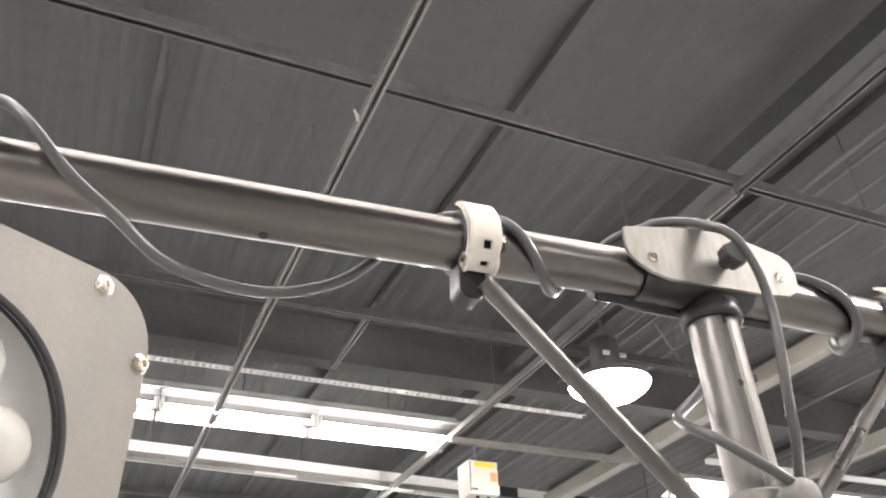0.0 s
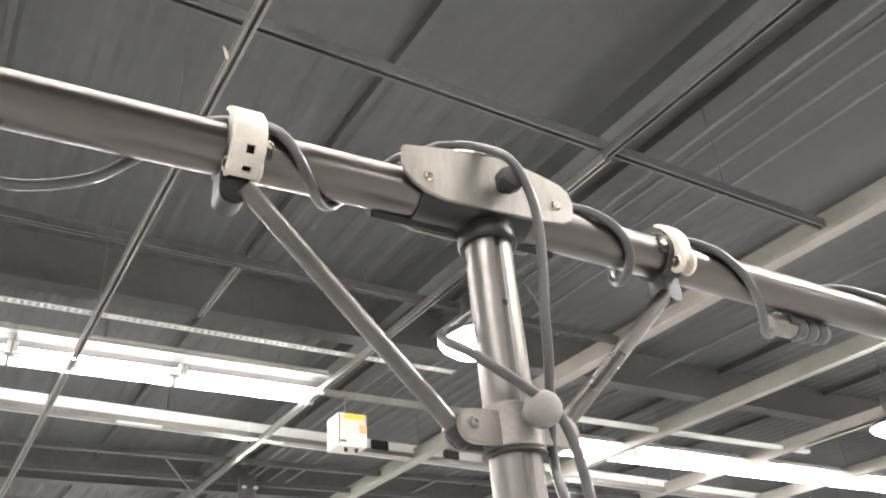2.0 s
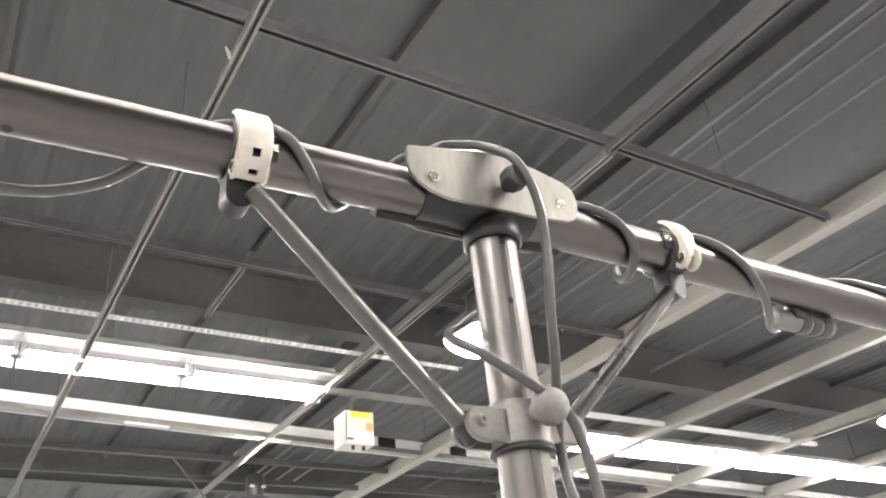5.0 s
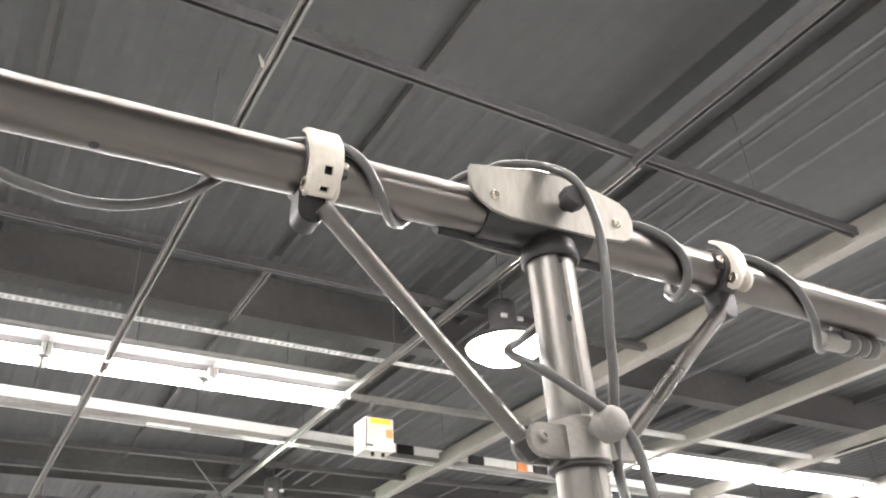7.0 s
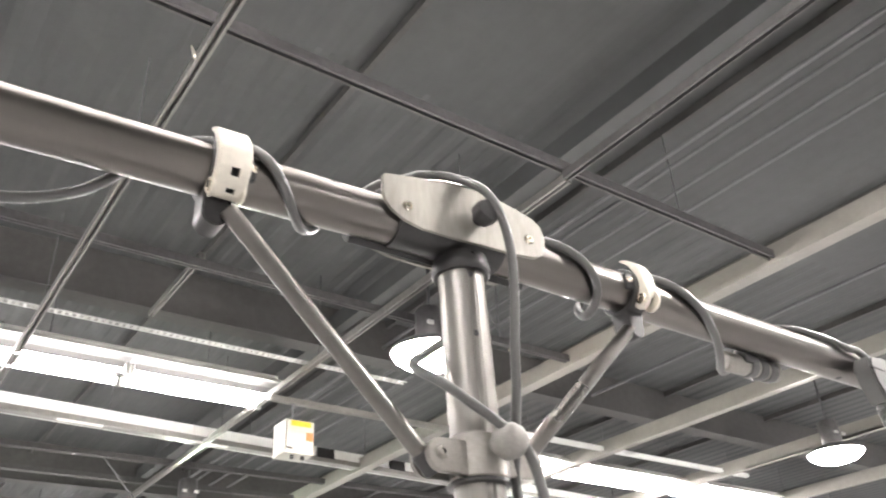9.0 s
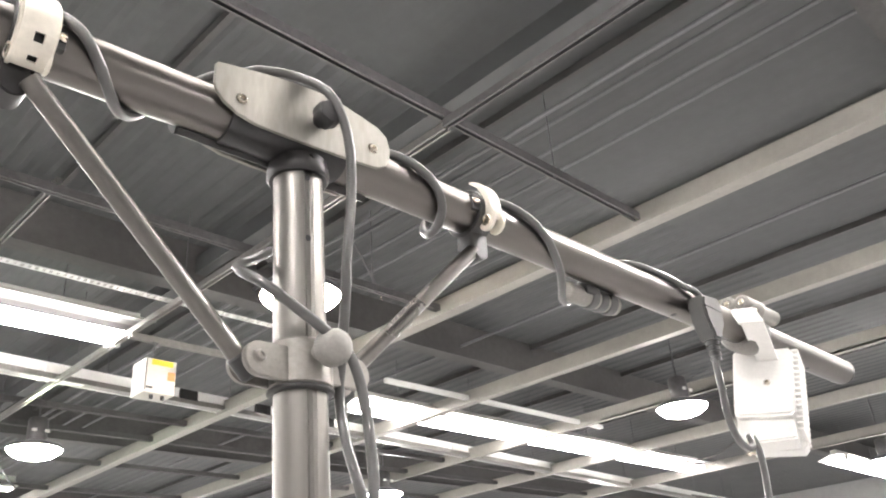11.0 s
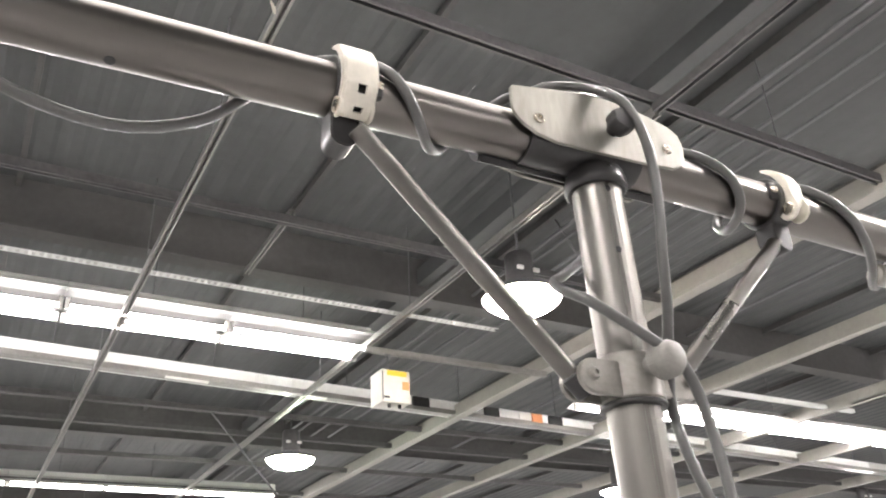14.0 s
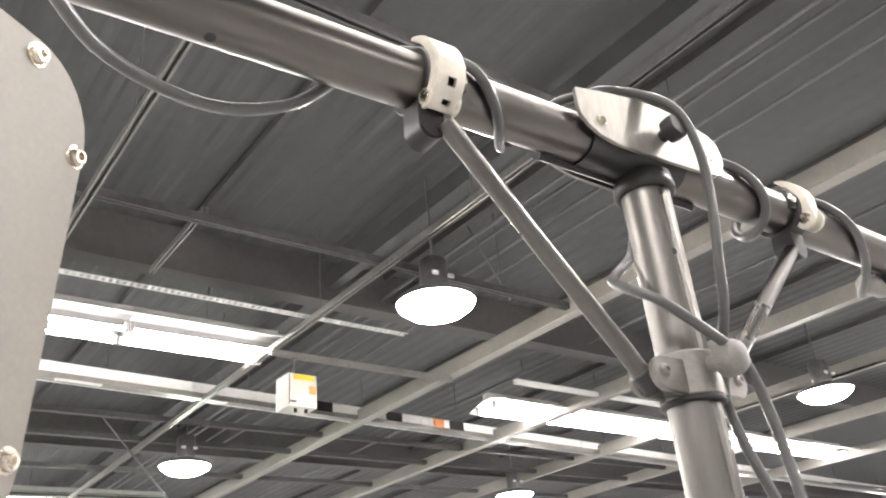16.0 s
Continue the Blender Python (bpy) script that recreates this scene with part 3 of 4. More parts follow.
# tube clamps with cam levers
def tube_clamp(x0, flip=1):
    f = bar_frame(x0)
    bm = bmesh.new()
    lathe(bm, [(R + 0.0002, -0.012), (0.0270, -0.012), (0.0280, -0.011), (0.0280, 0.011), (0.0270, 0.012), (R + 0.0002, 0.012)], 40, pose(0, 0, 0, 0, 90, 0), close=True)
    bmesh.ops.transform(bm, matrix=f, verts=bm.verts)
    c = sp("tube_clamp", bm, BLACK, "black split tube clamp with a pale cam lever")
    # lever: a curved web with two windows between side cheeks
    def band(bm, stops, x0, x1, th=0.0028):
        rows = []
        for a, rr in stops:
            a = radians(a)
            rows.append([bm.verts.new((x, -q * math.cos(a), q * math.sin(a))) for x, q in ((x0, rr - th), (x0, rr - 0.0006), (x0 + 0.0006, rr), (x1 - 0.0006, rr), (x1, rr - 0.0006), (x1, rr - th))])
        for a, b in zip(rows, rows[1:]):
            for k in range(6):
                bm.faces.new((a[k], a[(k + 1) % 6], b[(k + 1) % 6], b[k]))
        bm.faces.new(rows[0][::-1])
        bm.faces.new(rows[-1])

    xl, hw = (0.004, 0.0132) if flip > 0 else (0.004, 0.0075)
    top, low = 84, -68 if flip > 0 else -26
    def curve(a):
        return 0.0362 + 0.0056 * max(0.0, (a - 20) / 60) ** 2
    bm = bmesh.new()
    windows = ((-22, -34), (-51, -59)) if flip > 0 else ()
    a0 = top
    for wa, wb in windows:
        band(bm, [(a0 + (wa - a0) * k / 12, curve(a0 + (wa - a0) * k / 12)) for k in range(13)], xl - hw, xl + hw)
        for x0, x1 in ((-hw, -0.0022), (0.0048, hw)):
            band(bm, [(a, curve(a)) for a in (wa, (wa + wb) / 2, wb)], xl + x0, xl + x1)
        a0 = wb
    band(bm, [(a0 + (low - a0) * k / 12, curve(a0 + (low - a0) * k / 12)) for k in range(13)], xl - hw, xl + hw)
    bmesh.ops.transform(bm, matrix=f, verts=bm.verts)
    lev = sp("lever", bm, LEVER, "pale cast cam lever with two windows" if flip > 0 else "pale cast cam lever", c)
    pa, pr, br = (radians(-58), 0.0292, 0.0098) if flip > 0 else (radians(-34), 0.0335, 0.0120)
    py, pz = -pr * math.cos(pa), pr * math.sin(pa)
    edge = [(-(curve(a) - 0.0012) * math.cos(radians(a)), (curve(a) - 0.0012) * math.sin(radians(a))) for a in range(78, (-32 if flip > 0 else -10), -7)]
    inner = [(-(curve(a) - q) * math.cos(radians(a)), (curve(a) - q) * math.sin(radians(a))) for a, q in ((-12, 0.0085), (6, 0.0095), (24, 0.0095), (42, 0.0082), (60, 0.0062), (74, 0.0042))[0 if flip > 0 else 1:]]
    arc = [(py + br * math.cos(radians(q)), pz + br * math.sin(radians(q))) for q in range(165, 430, 20)]
    for side in (-1, 1):
        bm = bmesh.new()
        slab(bm, edge + arc + inner, 0.003, None, 0.0006)
        for v in bm.verts:
            v.co = Vector((xl + side * (hw - 0.0002) - 0.0015 + v.co.y, v.co.x, v.co.z))
        bmesh.ops.transform(bm, matrix=f, verts=bm.verts)
        sp("cheek", bm, LEVER, "", lev)
        bm = bmesh.new()
        o = Vector((xl + side * (hw + 0.0012), py, pz))
        lathe(bm, [(0.0066, 0), (0.0066, 0.0012), (0.0058, 0.0018), (0.0042, 0.0018), (0.0038, 0.0008), (0, 0.0008)], 24, axis_matrix(o, o + Vector((side, 0, 0))))
        bmesh.ops.transform(bm, matrix=f, verts=bm.verts)
        sp("pin", bm, SCREW, "", lev)
    # ears and screw
    bm = pan_screw(0.0035, 0.0025)
    p = Vector((0.0225, -0.0255, -0.004)) if flip > 0 else Vector((-0.018, -0.0265, 0.002))
    bmesh.ops.transform(bm, matrix=f @ axis_matrix(p, p + Vector((0.25 * flip, -1, 0.3))), verts=bm.verts)
    sp("screw", bm, SCREW, "bright screw", c)
    bm = bmesh.new()
    box(bm, 0.016, 0.009, 0.02, (p.x - flip * 0.004, p.y + 0.0055, p.z), 0.002)
    bmesh.ops.transform(bm, matrix=f, verts=bm.verts)
    sp("ear", bm, BLACK, "", c)
    # lug below
    bm = bmesh.new()
    o = [(-0.0115, 0.0), (0.0125, 0.0), (0.0125, -0.016)] + [(0.0115 * math.cos(radians(q)) - 0.0005, -0.016 + 0.0115 * math.sin(radians(q)) - 0.004) for q in range(0, -181, -20)]
    slab(bm, [(x * flip if flip < 0 else x, z) for x, z in o], 0.024, None, 0.0012)
    bmesh.ops.transform(bm, matrix=f @ Matrix.Translation((-0.001 * flip, -0.010, -0.0255)), verts=bm.verts)
    sp("lug", bm, BLACK, "black rounded lug that holds the brace", c)
    return c


tube_clamp(-0.2510, 1)
tube_clamp(0.2275, -1)


def brace(a, b):
    bm = bmesh.new()
    rod(bm, a, b, 0.0080, 24, 0.0, 0.001)
    br = sp("brace", bm, BRACE, "satin metal diagonal brace tube")
    a, b = Vector(a), Vector(b)
    d = (b - a).normalized()
    for p, q in ((b - d * 0.014, b + d * 0.008),):
        bm = bmesh.new()
        rod(bm, p, q, 0.0096, 20, 0.0, 0.0015)
        sp("ferrule", bm, BLACK, "", br)


brace((-0.2440, 0.0100, 1.9530), (-0.0450, 0.0205, 1.7705))
brace((0.2230, 0.0040, 1.9500), (0.0590, 0.0205, 1.7850))

# lower collar
CZ = 1.777
bm = bmesh.new()
lathe(bm, [(R + 0.0003, -0.0165), (0.0262, -0.0165), (0.0275, -0.015), (0.0275, 0.020), (0.0262, 0.0215), (R + 0.0003, 0.0215)], 48, Matrix.Translation((0, 0, CZ)), close=True)
COL = part("brace_collar", lean(bm), COLLAR, STAND, "grey cast collar that joins the braces")
bm = bmesh.new()
lathe(bm, [(R + 0.0002, -0.0215), (0.0265, -0.0215), (0.0284, -0.0200), (0.0284, -0.0182), (0.0265, -0.0167), (R + 0.0002, -0.0167)], 48, Matrix.Translation((0, 0, CZ)), close=True)
part("o_ring", lean(bm), BLACK, COL, "black rubber ring")
for s in (-1, 1):
    for y in (-0.0155, 0.0075):
        bm = bmesh.new()
        o = [(0.018, -0.016), (0.048, -0.016)] + [(0.049 + 0.0145 * math.sin(radians(q)), -0.0015 - 0.0145 * math.cos(radians(q))) for q in range(0, 181, 20)] + [(0.018, 0.0135)]
        slab(bm, [(x * s, z) for x, z in o], 0.006, pose(0, y, CZ + (0.0 if s < 0 else 0.004)), 0.001)
        part("lug", lean(bm), COLLAR, COL)
    bm = pan_screw(0.0050, 0.0040)
    bmesh.ops.transform(bm, matrix=axis_matrix((s * 0.050, -0.0155, CZ + (0 if s < 0 else 0.004)), (s * 0.050, -0.1, CZ + (0 if s < 0 else 0.004))), verts=bm.verts)
    part("bolt", lean(bm), COLLAR, COL, "dull grey pivot bolt")
# knurled front knob
bm = bmesh.new()
vs = lathe(bm, [(0.0075, 0), (0.0075, 0.010), (0.0140, 0.012), (0.0150, 0.014), (0.0152, 0.022), (0.0145, 0.027), (0.0115, 0.0318), (0.006, 0.034), (0, 0.0345)], 72)
for v in vs:
    rr = math.hypot(v.co.x, v.co.y)
    if rr > 0.0138 and v.co.z < 0.024:
        k = 1 - 0.035 * (round(math.atan2(v.co.y, v.co.x) / (2 * math.pi) * 72) % 2)
        v.co.x *= k
        v.co.y *= k
a = Vector((-0.0005, -0.0235, CZ + 0.0085))
bmesh.ops.transform(bm, matrix=axis_matrix(a, a + Vector((0.10, -1, -0.02))), verts=bm.verts)
part("tension_knob", lean(bm), GREYKNOB, COL, "grey knurled tension knob")

# coupling under the crossbar, wrapped by the cable
bm = bmesh.new()
p0, p1 = on_bar(0.412, 236, 0.0400), on_bar(0.512, 236, 0.0370)
rod(bm, p0, p1, 0.0125, 28, 0.0, 0.002)
CPL = sp("coupling", bm, COLLAR, "short ribbed coupling under the crossbar")
for k in range(3):
    bm = bmesh.new()
    c = p0.lerp(p1, 0.46 + 0.19 * k)
    lathe(bm, [(0.0125, -0.0075), (0.0142, -0.0060), (0.0150, 0.0), (0.0142, 0.0060), (0.0125, 0.0075)], 24, axis_matrix(c, p1 + (p1 - p0)))
    sp("rib", bm, RUBBER, "", CPL)
bm = bmesh.new()
box(bm, 0.03, 0.012, 0.022, tuple(on_bar(0.45, 242, 0.026)), 0.003)
sp("bracket", bm, BLACK, "", CPL)


# ---- cables ----
def cable(points, r=0.0046, label="black rubber cable wound round the light stand", n=8):
    bm = bmesh.new()
    sweep(bm, smooth_line(points, n), r)
    return tagged(part("cable", bm, RUBBER), label, "cable", "stand cables")


RC = R + 0.0048
spiral = [(-0.328, 212), (-0.312, 170), (-0.294, 130), (-0.272, 95), (-0.250, 72), (-0.231, 48), (-0.216, 12), (-0.201, -28), (-0.186, -65), (-0.172, -100), (-0.160, -127), (-0.149, -152), (-0.136, -182), (-0.124, -208), (-0.114, -232)]
drape = [(-0.80, 0.05, 1.985), (-0.72, 0.052, 2.014), (-0.66, 0.032, 2.03), (-0.6263, 0.0105, 2.0285), (-0.6000, -0.003, 2.003), (-0.5661, -0.0005, 1.9679), (-0.5318, 0.0087, 1.9468), (-0.495, 0.0313, 1.9320), (-0.4462, 0.0496, 1.9310), (-0.3989, 0.0578, 1.9385), (-0.355, 0.055, 1.9560)]
loop = [(-0.1047, 0.0270, 2.0290), (-0.0904, 0.0188, 2.0395), (-0.0682, 0.0079, 2.0475), (-0.0541, -0.0008, 2.0520), (-0.0259, -0.0170, 2.0485), (-0.0065, -0.0380, 2.0280), (0.0071, -0.0440, 1.9976), (0.016, -0.0420, 1.9625), (0.0194, -0.0363, 1.9185), (0.0200, -0.0290, 1.873), (0.0250, -0.0200, 1.8376), (0.0330, -0.006, 1.8126), (0.0385, 0.004, 1.79), (0.040, 0.010, 1.76), (0.0395, 0.002, 1.72), (0.046, -0.010, 1.67), (0.055, -0.016, 1.62), (0.06, -0.018, 1.50), (0.05, -0.016, 1.30)]
cable(drape + [tuple(on_bar(x, a, RC + 0.0006)) for x, a in spiral] + loop)
# second cable: comes down behind the mast, crosses its front to the knob
cable([(0.022, 0.054, 1.945), (0.010, 0.056, 1.915), (-0.018, 0.053, 1.8900), (-0.0460, 0.037, 1.8690), (-0.0585, 0.0130, 1.8500), (-0.0500, -0.0070, 1.8340), (-0.0330, -0.0170, 1.8190), (-0.0140, -0.0240, 1.8050), (0.0040, -0.0280, 1.7925), (0.0190, -0.0290, 1.7815), (0.0290, -0.0290, 1.7640), (0.0345, -0.0300, 1.7400), (0.0375, -0.0320, 1.7080), (0.0370, -0.0350, 1.6700), (0.030, -0.036, 1.62), (0.025, -0.034, 1.50), (0.035, -0.03, 1.30)])
# third cable: along the other half of the crossbar
wrap2 = [(0.045, 165), (0.071, 110), (0.097, 70), (0.122, 35), (0.145, 0), (0.161, -40), (0.170, -80), (0.177, -118), (0.187, -160), (0.203, -205), (0.226, -250), (0.262, -296), (0.292, -335), (0.320, -372), (0.343, -405)]
w = [tuple(on_bar(x, a, RC + 0.0006 + (0.008 if x in (0.177, 0.187) else 0.003 if x in (0.170, 0.203) else 0.0))) for x, a in wrap2]
w += [tuple(on_bar(x, a, q)) for x, a, q in ((0.366, -436, 0.0310), (0.387, -462, 0.0410), (0.409, -482, 0.0500), (0.432, -496, 0.0540), (0.454, -512, 0.0500), (0.471, -538, 0.0400), (0.485, -566, 0.0310))]
w += [tuple(on_bar(x, a, RC + 0.0006)) for x, a in ((0.492, -592), (0.512, -622), (0.535, -645), (0.562, -662), (0.590, -678), (0.618, -694))]
w += [(0.640, -0.036, 1.995), (0.655, -0.040, 1.982)]
cable(w, 0.005)

# cable splitter with its tails
SPL = thing("cable_splitter", (0.649, -0.042, 1.918), "black moulded cable splitter hanging beside the flood light", "cable splitter")
bm = bmesh.new()
slab(bm, [(-0.010, 0.0), (0.010, 0.0), (0.013, 0.010), (0.024, 0.024), (0.027, 0.054), (0.020, 0.066), (-0.020, 0.062), (-0.025, 0.050), (-0.022, 0.026), (-0.013, 0.010)], 0.026, pose(0, -0.013, 0), 0.003)
part("body", bm, RUBBER, SPL)
for k in range(4):
    bm = bmesh.new()
    lathe(bm, [(0, -0.003), (0.0095 - k * 0.0006, -0.003), (0.0095 - k * 0.0006, 0.003), (0, 0.003)], 16, pose(0, 0, -0.004 - k * 0.0075))
    part("strain_relief", bm, BLACK, SPL)
bm = bmesh.new()
box(bm, 0.044, 0.028, 0.003, (0, 0, 0.045), 0.001)
part("seam", bm, BLACK, SPL)
cable([(0.647, -0.042, 1.92), (0.646, -0.042, 1.88), (0.650, -0.040, 1.845), (0.660, -0.036, 1.812), (0.686, -0.030, 1.790), (0.722, -0.024, 1.783), (0.748, -0.020, 1.790), (0.757, -0.014, 1.806)], 0.005, "black rubber cable curving up into the flood light")
cable([(0.760, -0.016, 1.806), (0.760, -0.022, 1.785), (0.752, -0.026, 1.755), (0.742, -0.028, 1.72), (0.728, -0.028, 1.66), (0.715, -0.026, 1.55), (0.70, -0.02, 1.3)], 0.005, "black rubber cable hanging from the flood light")
bm = bmesh.new()
sweep(bm, smooth_line([(0.70, -0.018, 1.790), (0.68, 0.0, 1.775), (0.655, 0.01, 1.768), (0.62, 0.02, 1.762)], 6), 0.0008)
tagged(part("wire", bm, BRACE), "thin pale wire beside the flood light", "wire")


# ---- flood light seen from behind ----
def flood_behind():
    c = Vector((0.850, -0.010, 1.891))
    ob = thing("flood_light", tuple(c), "white finned flood light clamped under the crossbar, seen from behind", "flood light", "flood lights")
    yaw = -74.0
    m = pose(0, 0, 0, 0, 0, yaw) @ pose(0, 0, 0, -14, 8, 0) @ Matrix.Scale(0.94, 4)
    bm = bmesh.new()
    o = [(-0.046, 0.070), (-0.042, 0.075), (0.044, 0.075), (0.050, 0.068), (0.048, -0.040), (0.042, -0.047), (-0.040, -0.047), (-0.046, -0.040)]
    slab(bm, o, 0.05, None, 0.004)
    part("housing", bm, WHITE, ob, "white powder-coated housing", m=m)
    bm = bmesh.new()
    o = [(-0.046, 0.074), (0.050, 0.078), (0.056, 0.070), (0.056, -0.078), (0.050, -0.086), (-0.026, -0.086), (-0.048, -0.066)]
    slab(bm, o, 0.03, pose(0, 0.048, 0), 0.003)
    part("heat_sink", bm, WHITE, ob, m=m)
    for k in range(15):
        bm = bmesh.new()
        box(bm, 0.010, 0.075, 0.0045, (0.054, 0.040, 0.070 - k * 0.0100), 0.001)
        part("fin", bm, WHITE, ob, m=m)
    bm = bmesh.new()
    slab(bm, [(-0.044, -0.046), (0.044, -0.048), (0.048, -0.082), (-0.016, -0.088), (-0.044, -0.068)], 0.05, pose(0, 0.012, 0.0), 0.003)
    part("driver_box", bm, WHITE, ob, m=m)
    bm = bmesh.new()
    rod(bm, (-0.026, 0.03, -0.100), (-0.026, 0.03, -0.078), 0.007, 14)
    part("cable_gland", bm, SCREW, ob, m=m)
    bm = pan_screw(0.004, 0.003)
    bmesh.ops.transform(bm, matrix=m @ axis_matrix((0.008, 0, 0.012), (0.008, -0.1, 0.012)), verts=bm.verts)
    part("screw", bm, SCREW, ob)
    # strap up to the bar clamp
    bm = bmesh.new()
    slab(bm, [(-0.008, 0.050), (0.030, 0.050), (0.018, 0.074), (0.014, 0.078), (-0.017, 0.078), (-0.020, 0.072)], 0.005, m @ pose(0, -0.130, 0), 0.0008)
    part("strap", bm, WHITE, ob, "white mounting strap")
    bm = bmesh.new()
    box(bm, 0.034, 0.132, 0.005, (0.011, -0.061, 0.0545), 0.001)
    part("strap_foot", bm, WHITE, ob, m=m)


flood_behind()


def bar_clamp(x0):
    ob = thing("bar_clamp", tuple(bar_axis(x0)), "grey cast clamp with a lobed rim round the crossbar", "clamp", "bar clamps")
    f = bar_frame(x0)
    f.translation = (0, 0, 0)
    bm = bmesh.new()
    lathe(bm, [(R + 0.0003, -0.024), (0.031, -0.024), (0.035, -0.018), (0.036, 0.0), (0.035, 0.018), (0.031, 0.024), (R + 0.0003, 0.024)], 40, f @ pose(0, 0, 0, 0, 90, 0), close=True)
    part("jaw", bm, GREYKNOB, ob)
    for a in (96, 62, 20):
        bm = bmesh.new()
        q = radians(a)
        rod(bm, f @ Vector((-0.029, -0.041 * math.cos(q), 0.041 * math.sin(q))), f @ Vector((0.029, -0.041 * math.cos(q), 0.041 * math.sin(q))), 0.0125, 20, 0.0, 0.004)
        part("lobe", bm, GREYKNOB, ob)
        bm = pan_screw(0.004, 0.003)
        bmesh.ops.transform(bm, matrix=f @ axis_matrix((-0.029, -0.041 * math.cos(q), 0.041 * math.sin(q)), (-0.1, -0.041 * math.cos(q), 0.041 * math.sin(q))), verts=bm.verts)
        part("screw", bm, SCREW, ob)
    return ob


bar_clamp(0.825)


# ---- flood light seen from the front ----
def flood_front():
    e = Vector((-0.0280, 0.1367, -0.9902)).normalized()
    u = Vector((0.8092, 0.5846, 0.0578)).normalized()
    n = e.cross(u).normalized()
    c = Vector((-0.6027, -0.0363, 1.7581))
    ob = thing("flood_light", tuple(c), "grey square-fronted flood light with rounded corners and a round lens", "flood light", "flood lights")
    m = basis((0, 0, 0), u, -n, -e)
    half, rc, ro = 0.1318, 0.047, 0.0905
    o = []
    for cx, cz, a0 in ((half - rc, half - rc, 90), (half - rc, -half + rc, 0), (-half + rc, -half + rc, -90), (-half + rc, half - rc, -180)):
        for k in range(9):
            a = radians(a0 - k * 11.25)
            o.append((cx + rc * math.cos(a), cz + rc * math.sin(a)))
    # more points along the straight sides, then a ring plate with a round opening
    full = []
    for k, (x, z) in enumerate(o):
        x2, z2 = o[(k + 1) % len(o)]
        cuts = 12 if math.hypot(x2 - x, z2 - z) > 0.03 else 1
        full += [(x + (x2 - x) * j / cuts, z + (z2 - z) * j / cuts) for j in range(cuts)]
    o = full
    bm = bmesh.new()
    k0 = len(o)
    th = 0.006
    outer, inner = [], []
    for y in (0.0, th):
        outer.append([bm.verts.new((x, y, z)) for x, z in o])
        ring = []
        for x, z in o:
            a = math.atan2(z, x)
            ring.append(bm.verts.new((ro * math.cos(a) - 0.003, y, ro * math.sin(a) + 0.004)))
        inner.append(ring)
    for k in range(k0):
        j = (k + 1) % k0
        bm.faces.new((outer[0][k], outer[0][j], inner[0][j], inner[0][k]))
        bm.faces.new((outer[1][k], outer[1][j], inner[1][j], inner[1][k]))
        bm.faces.new((outer[0][k], outer[0][j], outer[1][j], outer[1][k]))
        bm.faces.new((inner[0][k], inner[0][j], inner[1][j], inner[1][k]))
    part("bezel", bm, BEZEL, ob, "grey painted front plate", m=m)
    face = pose(-0.003, 0, 0.004, 90, 0, 0)
    bm = bmesh.new()
    lathe(bm, [(ro + 0.0004, 0.0012), (ro - 0.0010, 0.0014), (ro - 0.0028, 0.0004), (ro - 0.0032, -0.008), (ro - 0.001, -0.008), (ro + 0.0004, -0.001)], 64, face, close=True)
    part("gasket", bm, DARKRIM, ob, "dark round gasket", m=m)
    bm = bmesh.new()
    lathe(bm, [(ro - 0.001, -0.0082), (ro - 0.005, -0.015), (ro - 0.011, -0.019), (0, -0.019)], 64, face)
    part("lamp_bowl", bm, REFL, ob, "pale grey lamp bowl", m=m)
    bm = bmesh.new()
    lathe(bm, [(0, -0.0020), (ro - 0.0034, -0.0020), (ro - 0.0034, -0.0028), (0, -0.0028)], 64, face)
    g = part("glass", bm, GLASS, ob, "clear front glass", m=m)
    g.visible_shadow = False
    for q, rr in [(61 + 360 / 7 * k, 0.059) for k in range(7)] + [(0, 0.0)]:
        a = radians(q)
        bm = bmesh.new()
        lathe(bm, [(0.0, -0.0055), (0.009, -0.0064), (0.016, -0.0092), (0.0205, -0.0135), (0.0225, -0.019), (0, -0.019)], 28, face @ Matrix.Translation((rr * math.cos(a), rr * math.sin(a), 0)))
        part("led_lens", bm, LED, ob, "pale domed lens", m=m)
    for x, z in ((0.0865, 0.1225), (0.1262, 0.0815), (0.1235, -0.0835), (0.0835, -0.1195), (-0.0835, 0.1195), (-0.1235, 0.0835), (-0.1235, -0.0835), (-0.0835, -0.1195)):
        bm = pan_screw(0.0055, 0.0045)
        bmesh.ops.transform(bm, matrix=m @ axis_matrix((x, 0, z), (x, -0.1, z)), verts=bm.verts)
        part("screw", bm, SCREW, ob, "bright pan-head screw")
    bm = bmesh.new()
    slab(bm, [(x * 0.9, z * 0.9) for x, z in o], 0.03, pose(0, 0.034, 0), 0.004)
    part("housing", bm, WHITE, ob, m=m)
    bm = bmesh.new()
    for wx, wz, px, pz in ((0.233, 0.004, 0, 0.1145), (0.233, 0.004, 0, -0.1145), (0.004, 0.225, 0.1145, 0), (0.004, 0.225, -0.1145, 0)):
        box(bm, wx, 0.028, wz, (px, 0.020, pz))
    part("rim", bm, WHITE, ob, m=m)
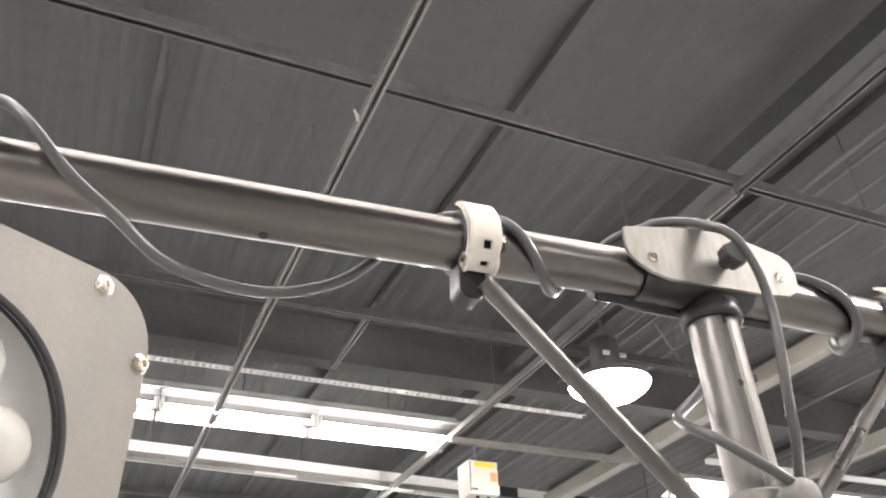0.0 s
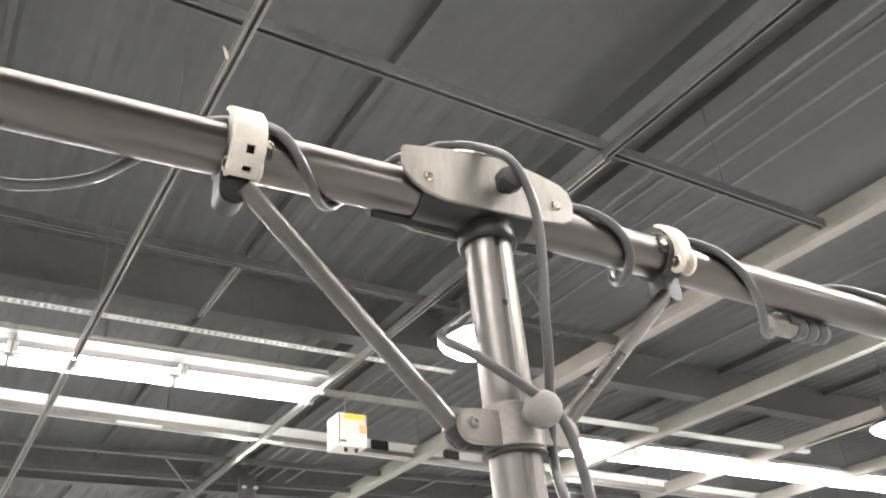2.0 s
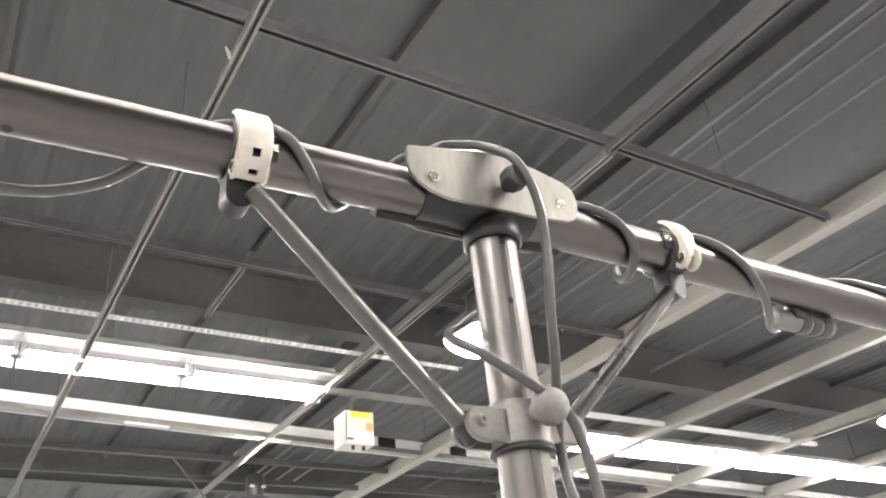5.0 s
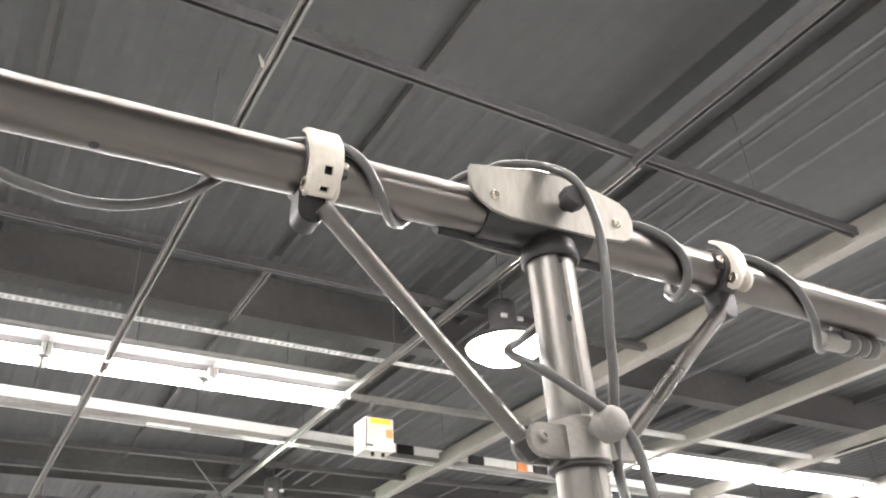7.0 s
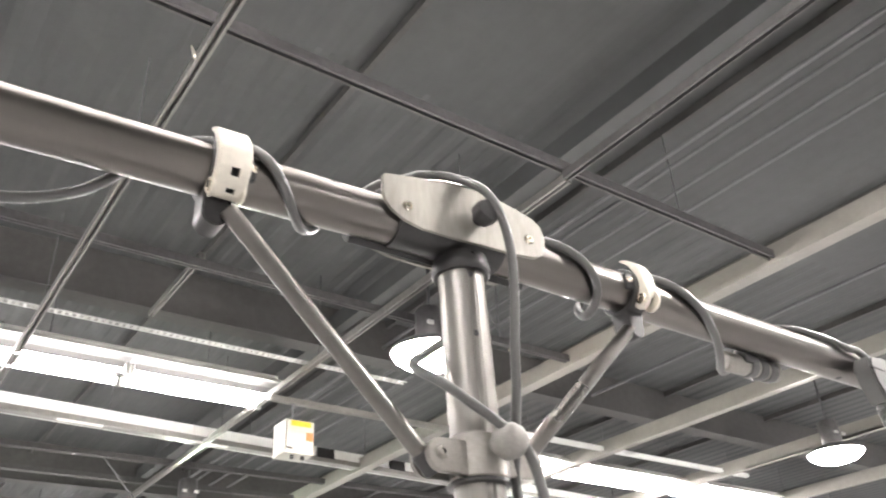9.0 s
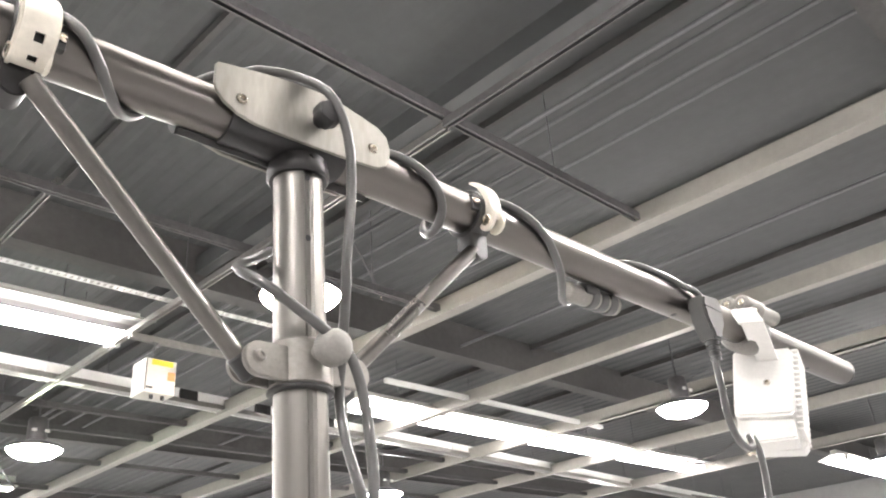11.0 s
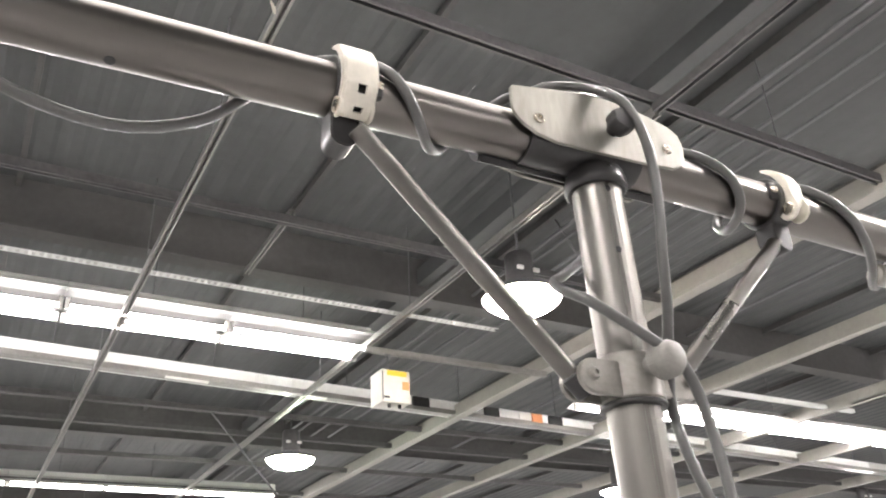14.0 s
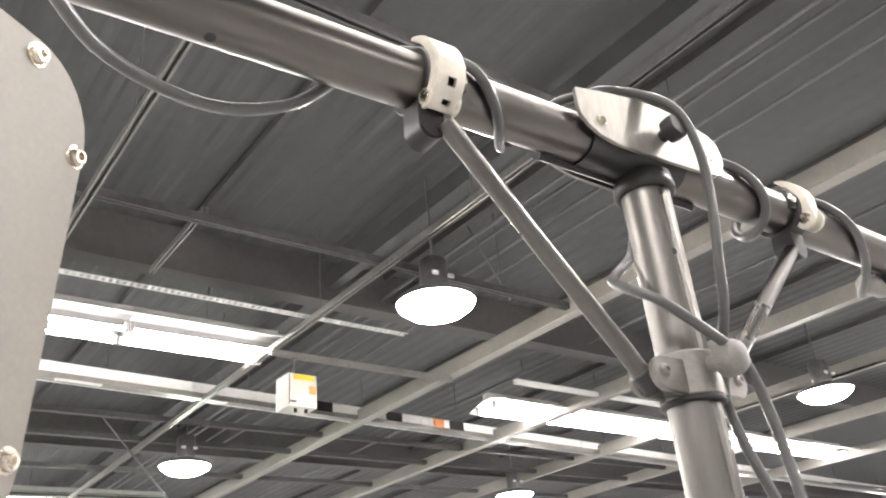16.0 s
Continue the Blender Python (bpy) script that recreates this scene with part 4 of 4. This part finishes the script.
    top = m @ Vector((-0.05, 0.03, half * 0.88))
    bm = bmesh.new()
    hang = bar_axis(-0.655) - c
    sweep(bm, smooth_line([top, top.lerp(hang, 0.4), top.lerp(hang, 0.8), hang + Vector((0, 0, -R - 0.004))], 6), 0.009)
    part("hanger", bm, WHITE, ob)


flood_front()
bar_clamp(-0.655)


# ---- small things on the ceiling ----
bm = bmesh.new()
rod(bm, (1.70, 8.45, 4.29), (2.51, 8.45, 3.41), 0.011, 8)
tagged(part("stay_rod", bm, PIPE), "slanting grey steel stay rod fixed to a dark strut", "steel rod")
bm = bmesh.new()
a, b = Vector((3.48, 4.3, 4.96)), Vector((3.87, 4.3, 4.36))
box(bm, 0.022, 0.006, (b - a).length, (0, 0, (b - a).length / 2), 0.0015)
bmesh.ops.transform(bm, matrix=axis_matrix(a, b), verts=bm.verts)
ob = tagged(part("hanger_strap", bm, PIPE), "grey steel strap hanging aslant from the deck", "steel strap")
bm = bmesh.new()
rod(bm, b - Vector((0.0, 0.0, 0.03)), b + Vector((0.004, 0, 0.02)), 0.008, 10)
part("end_bolt", bm, SCREW, ob)
bm = bmesh.new()
slab(bm, [(-0.012, -0.03), (0.004, -0.034), (0.012, 0.0), (0.002, 0.034), (-0.008, 0.03)], 0.003, pose(0.315, 2.17, 4.185, 0, -24, 20))
tagged(part("paper_tag", bm, LEVER, smooth=False), "small pale tag tied to a ceiling strut", "tag")
for k, (x, y) in enumerate([(0.36, 3.2), (0.36, 5.1), (0.36, 7.2), (2.43, 3.0), (2.43, 5.0), (2.43, 7.0), (2.43, 9.0), (0.36, 9.2), (-1.2, 4.09), (-1.2, 2.04), (3.4, 2.04), (3.6, 4.09)]):
    bm = bmesh.new()
    rod(bm, (x, y, 4.245), (x, y, DECK_Z + 0.01), 0.005, 8)
    rod(bm, (x, y, 4.255), (x, y, 4.275), 0.011, 6)
    tagged(part("threaded_rod", bm, PIPE), "thin threaded steel rod that hangs the strut grid", "hanger rod", "strut hangers")
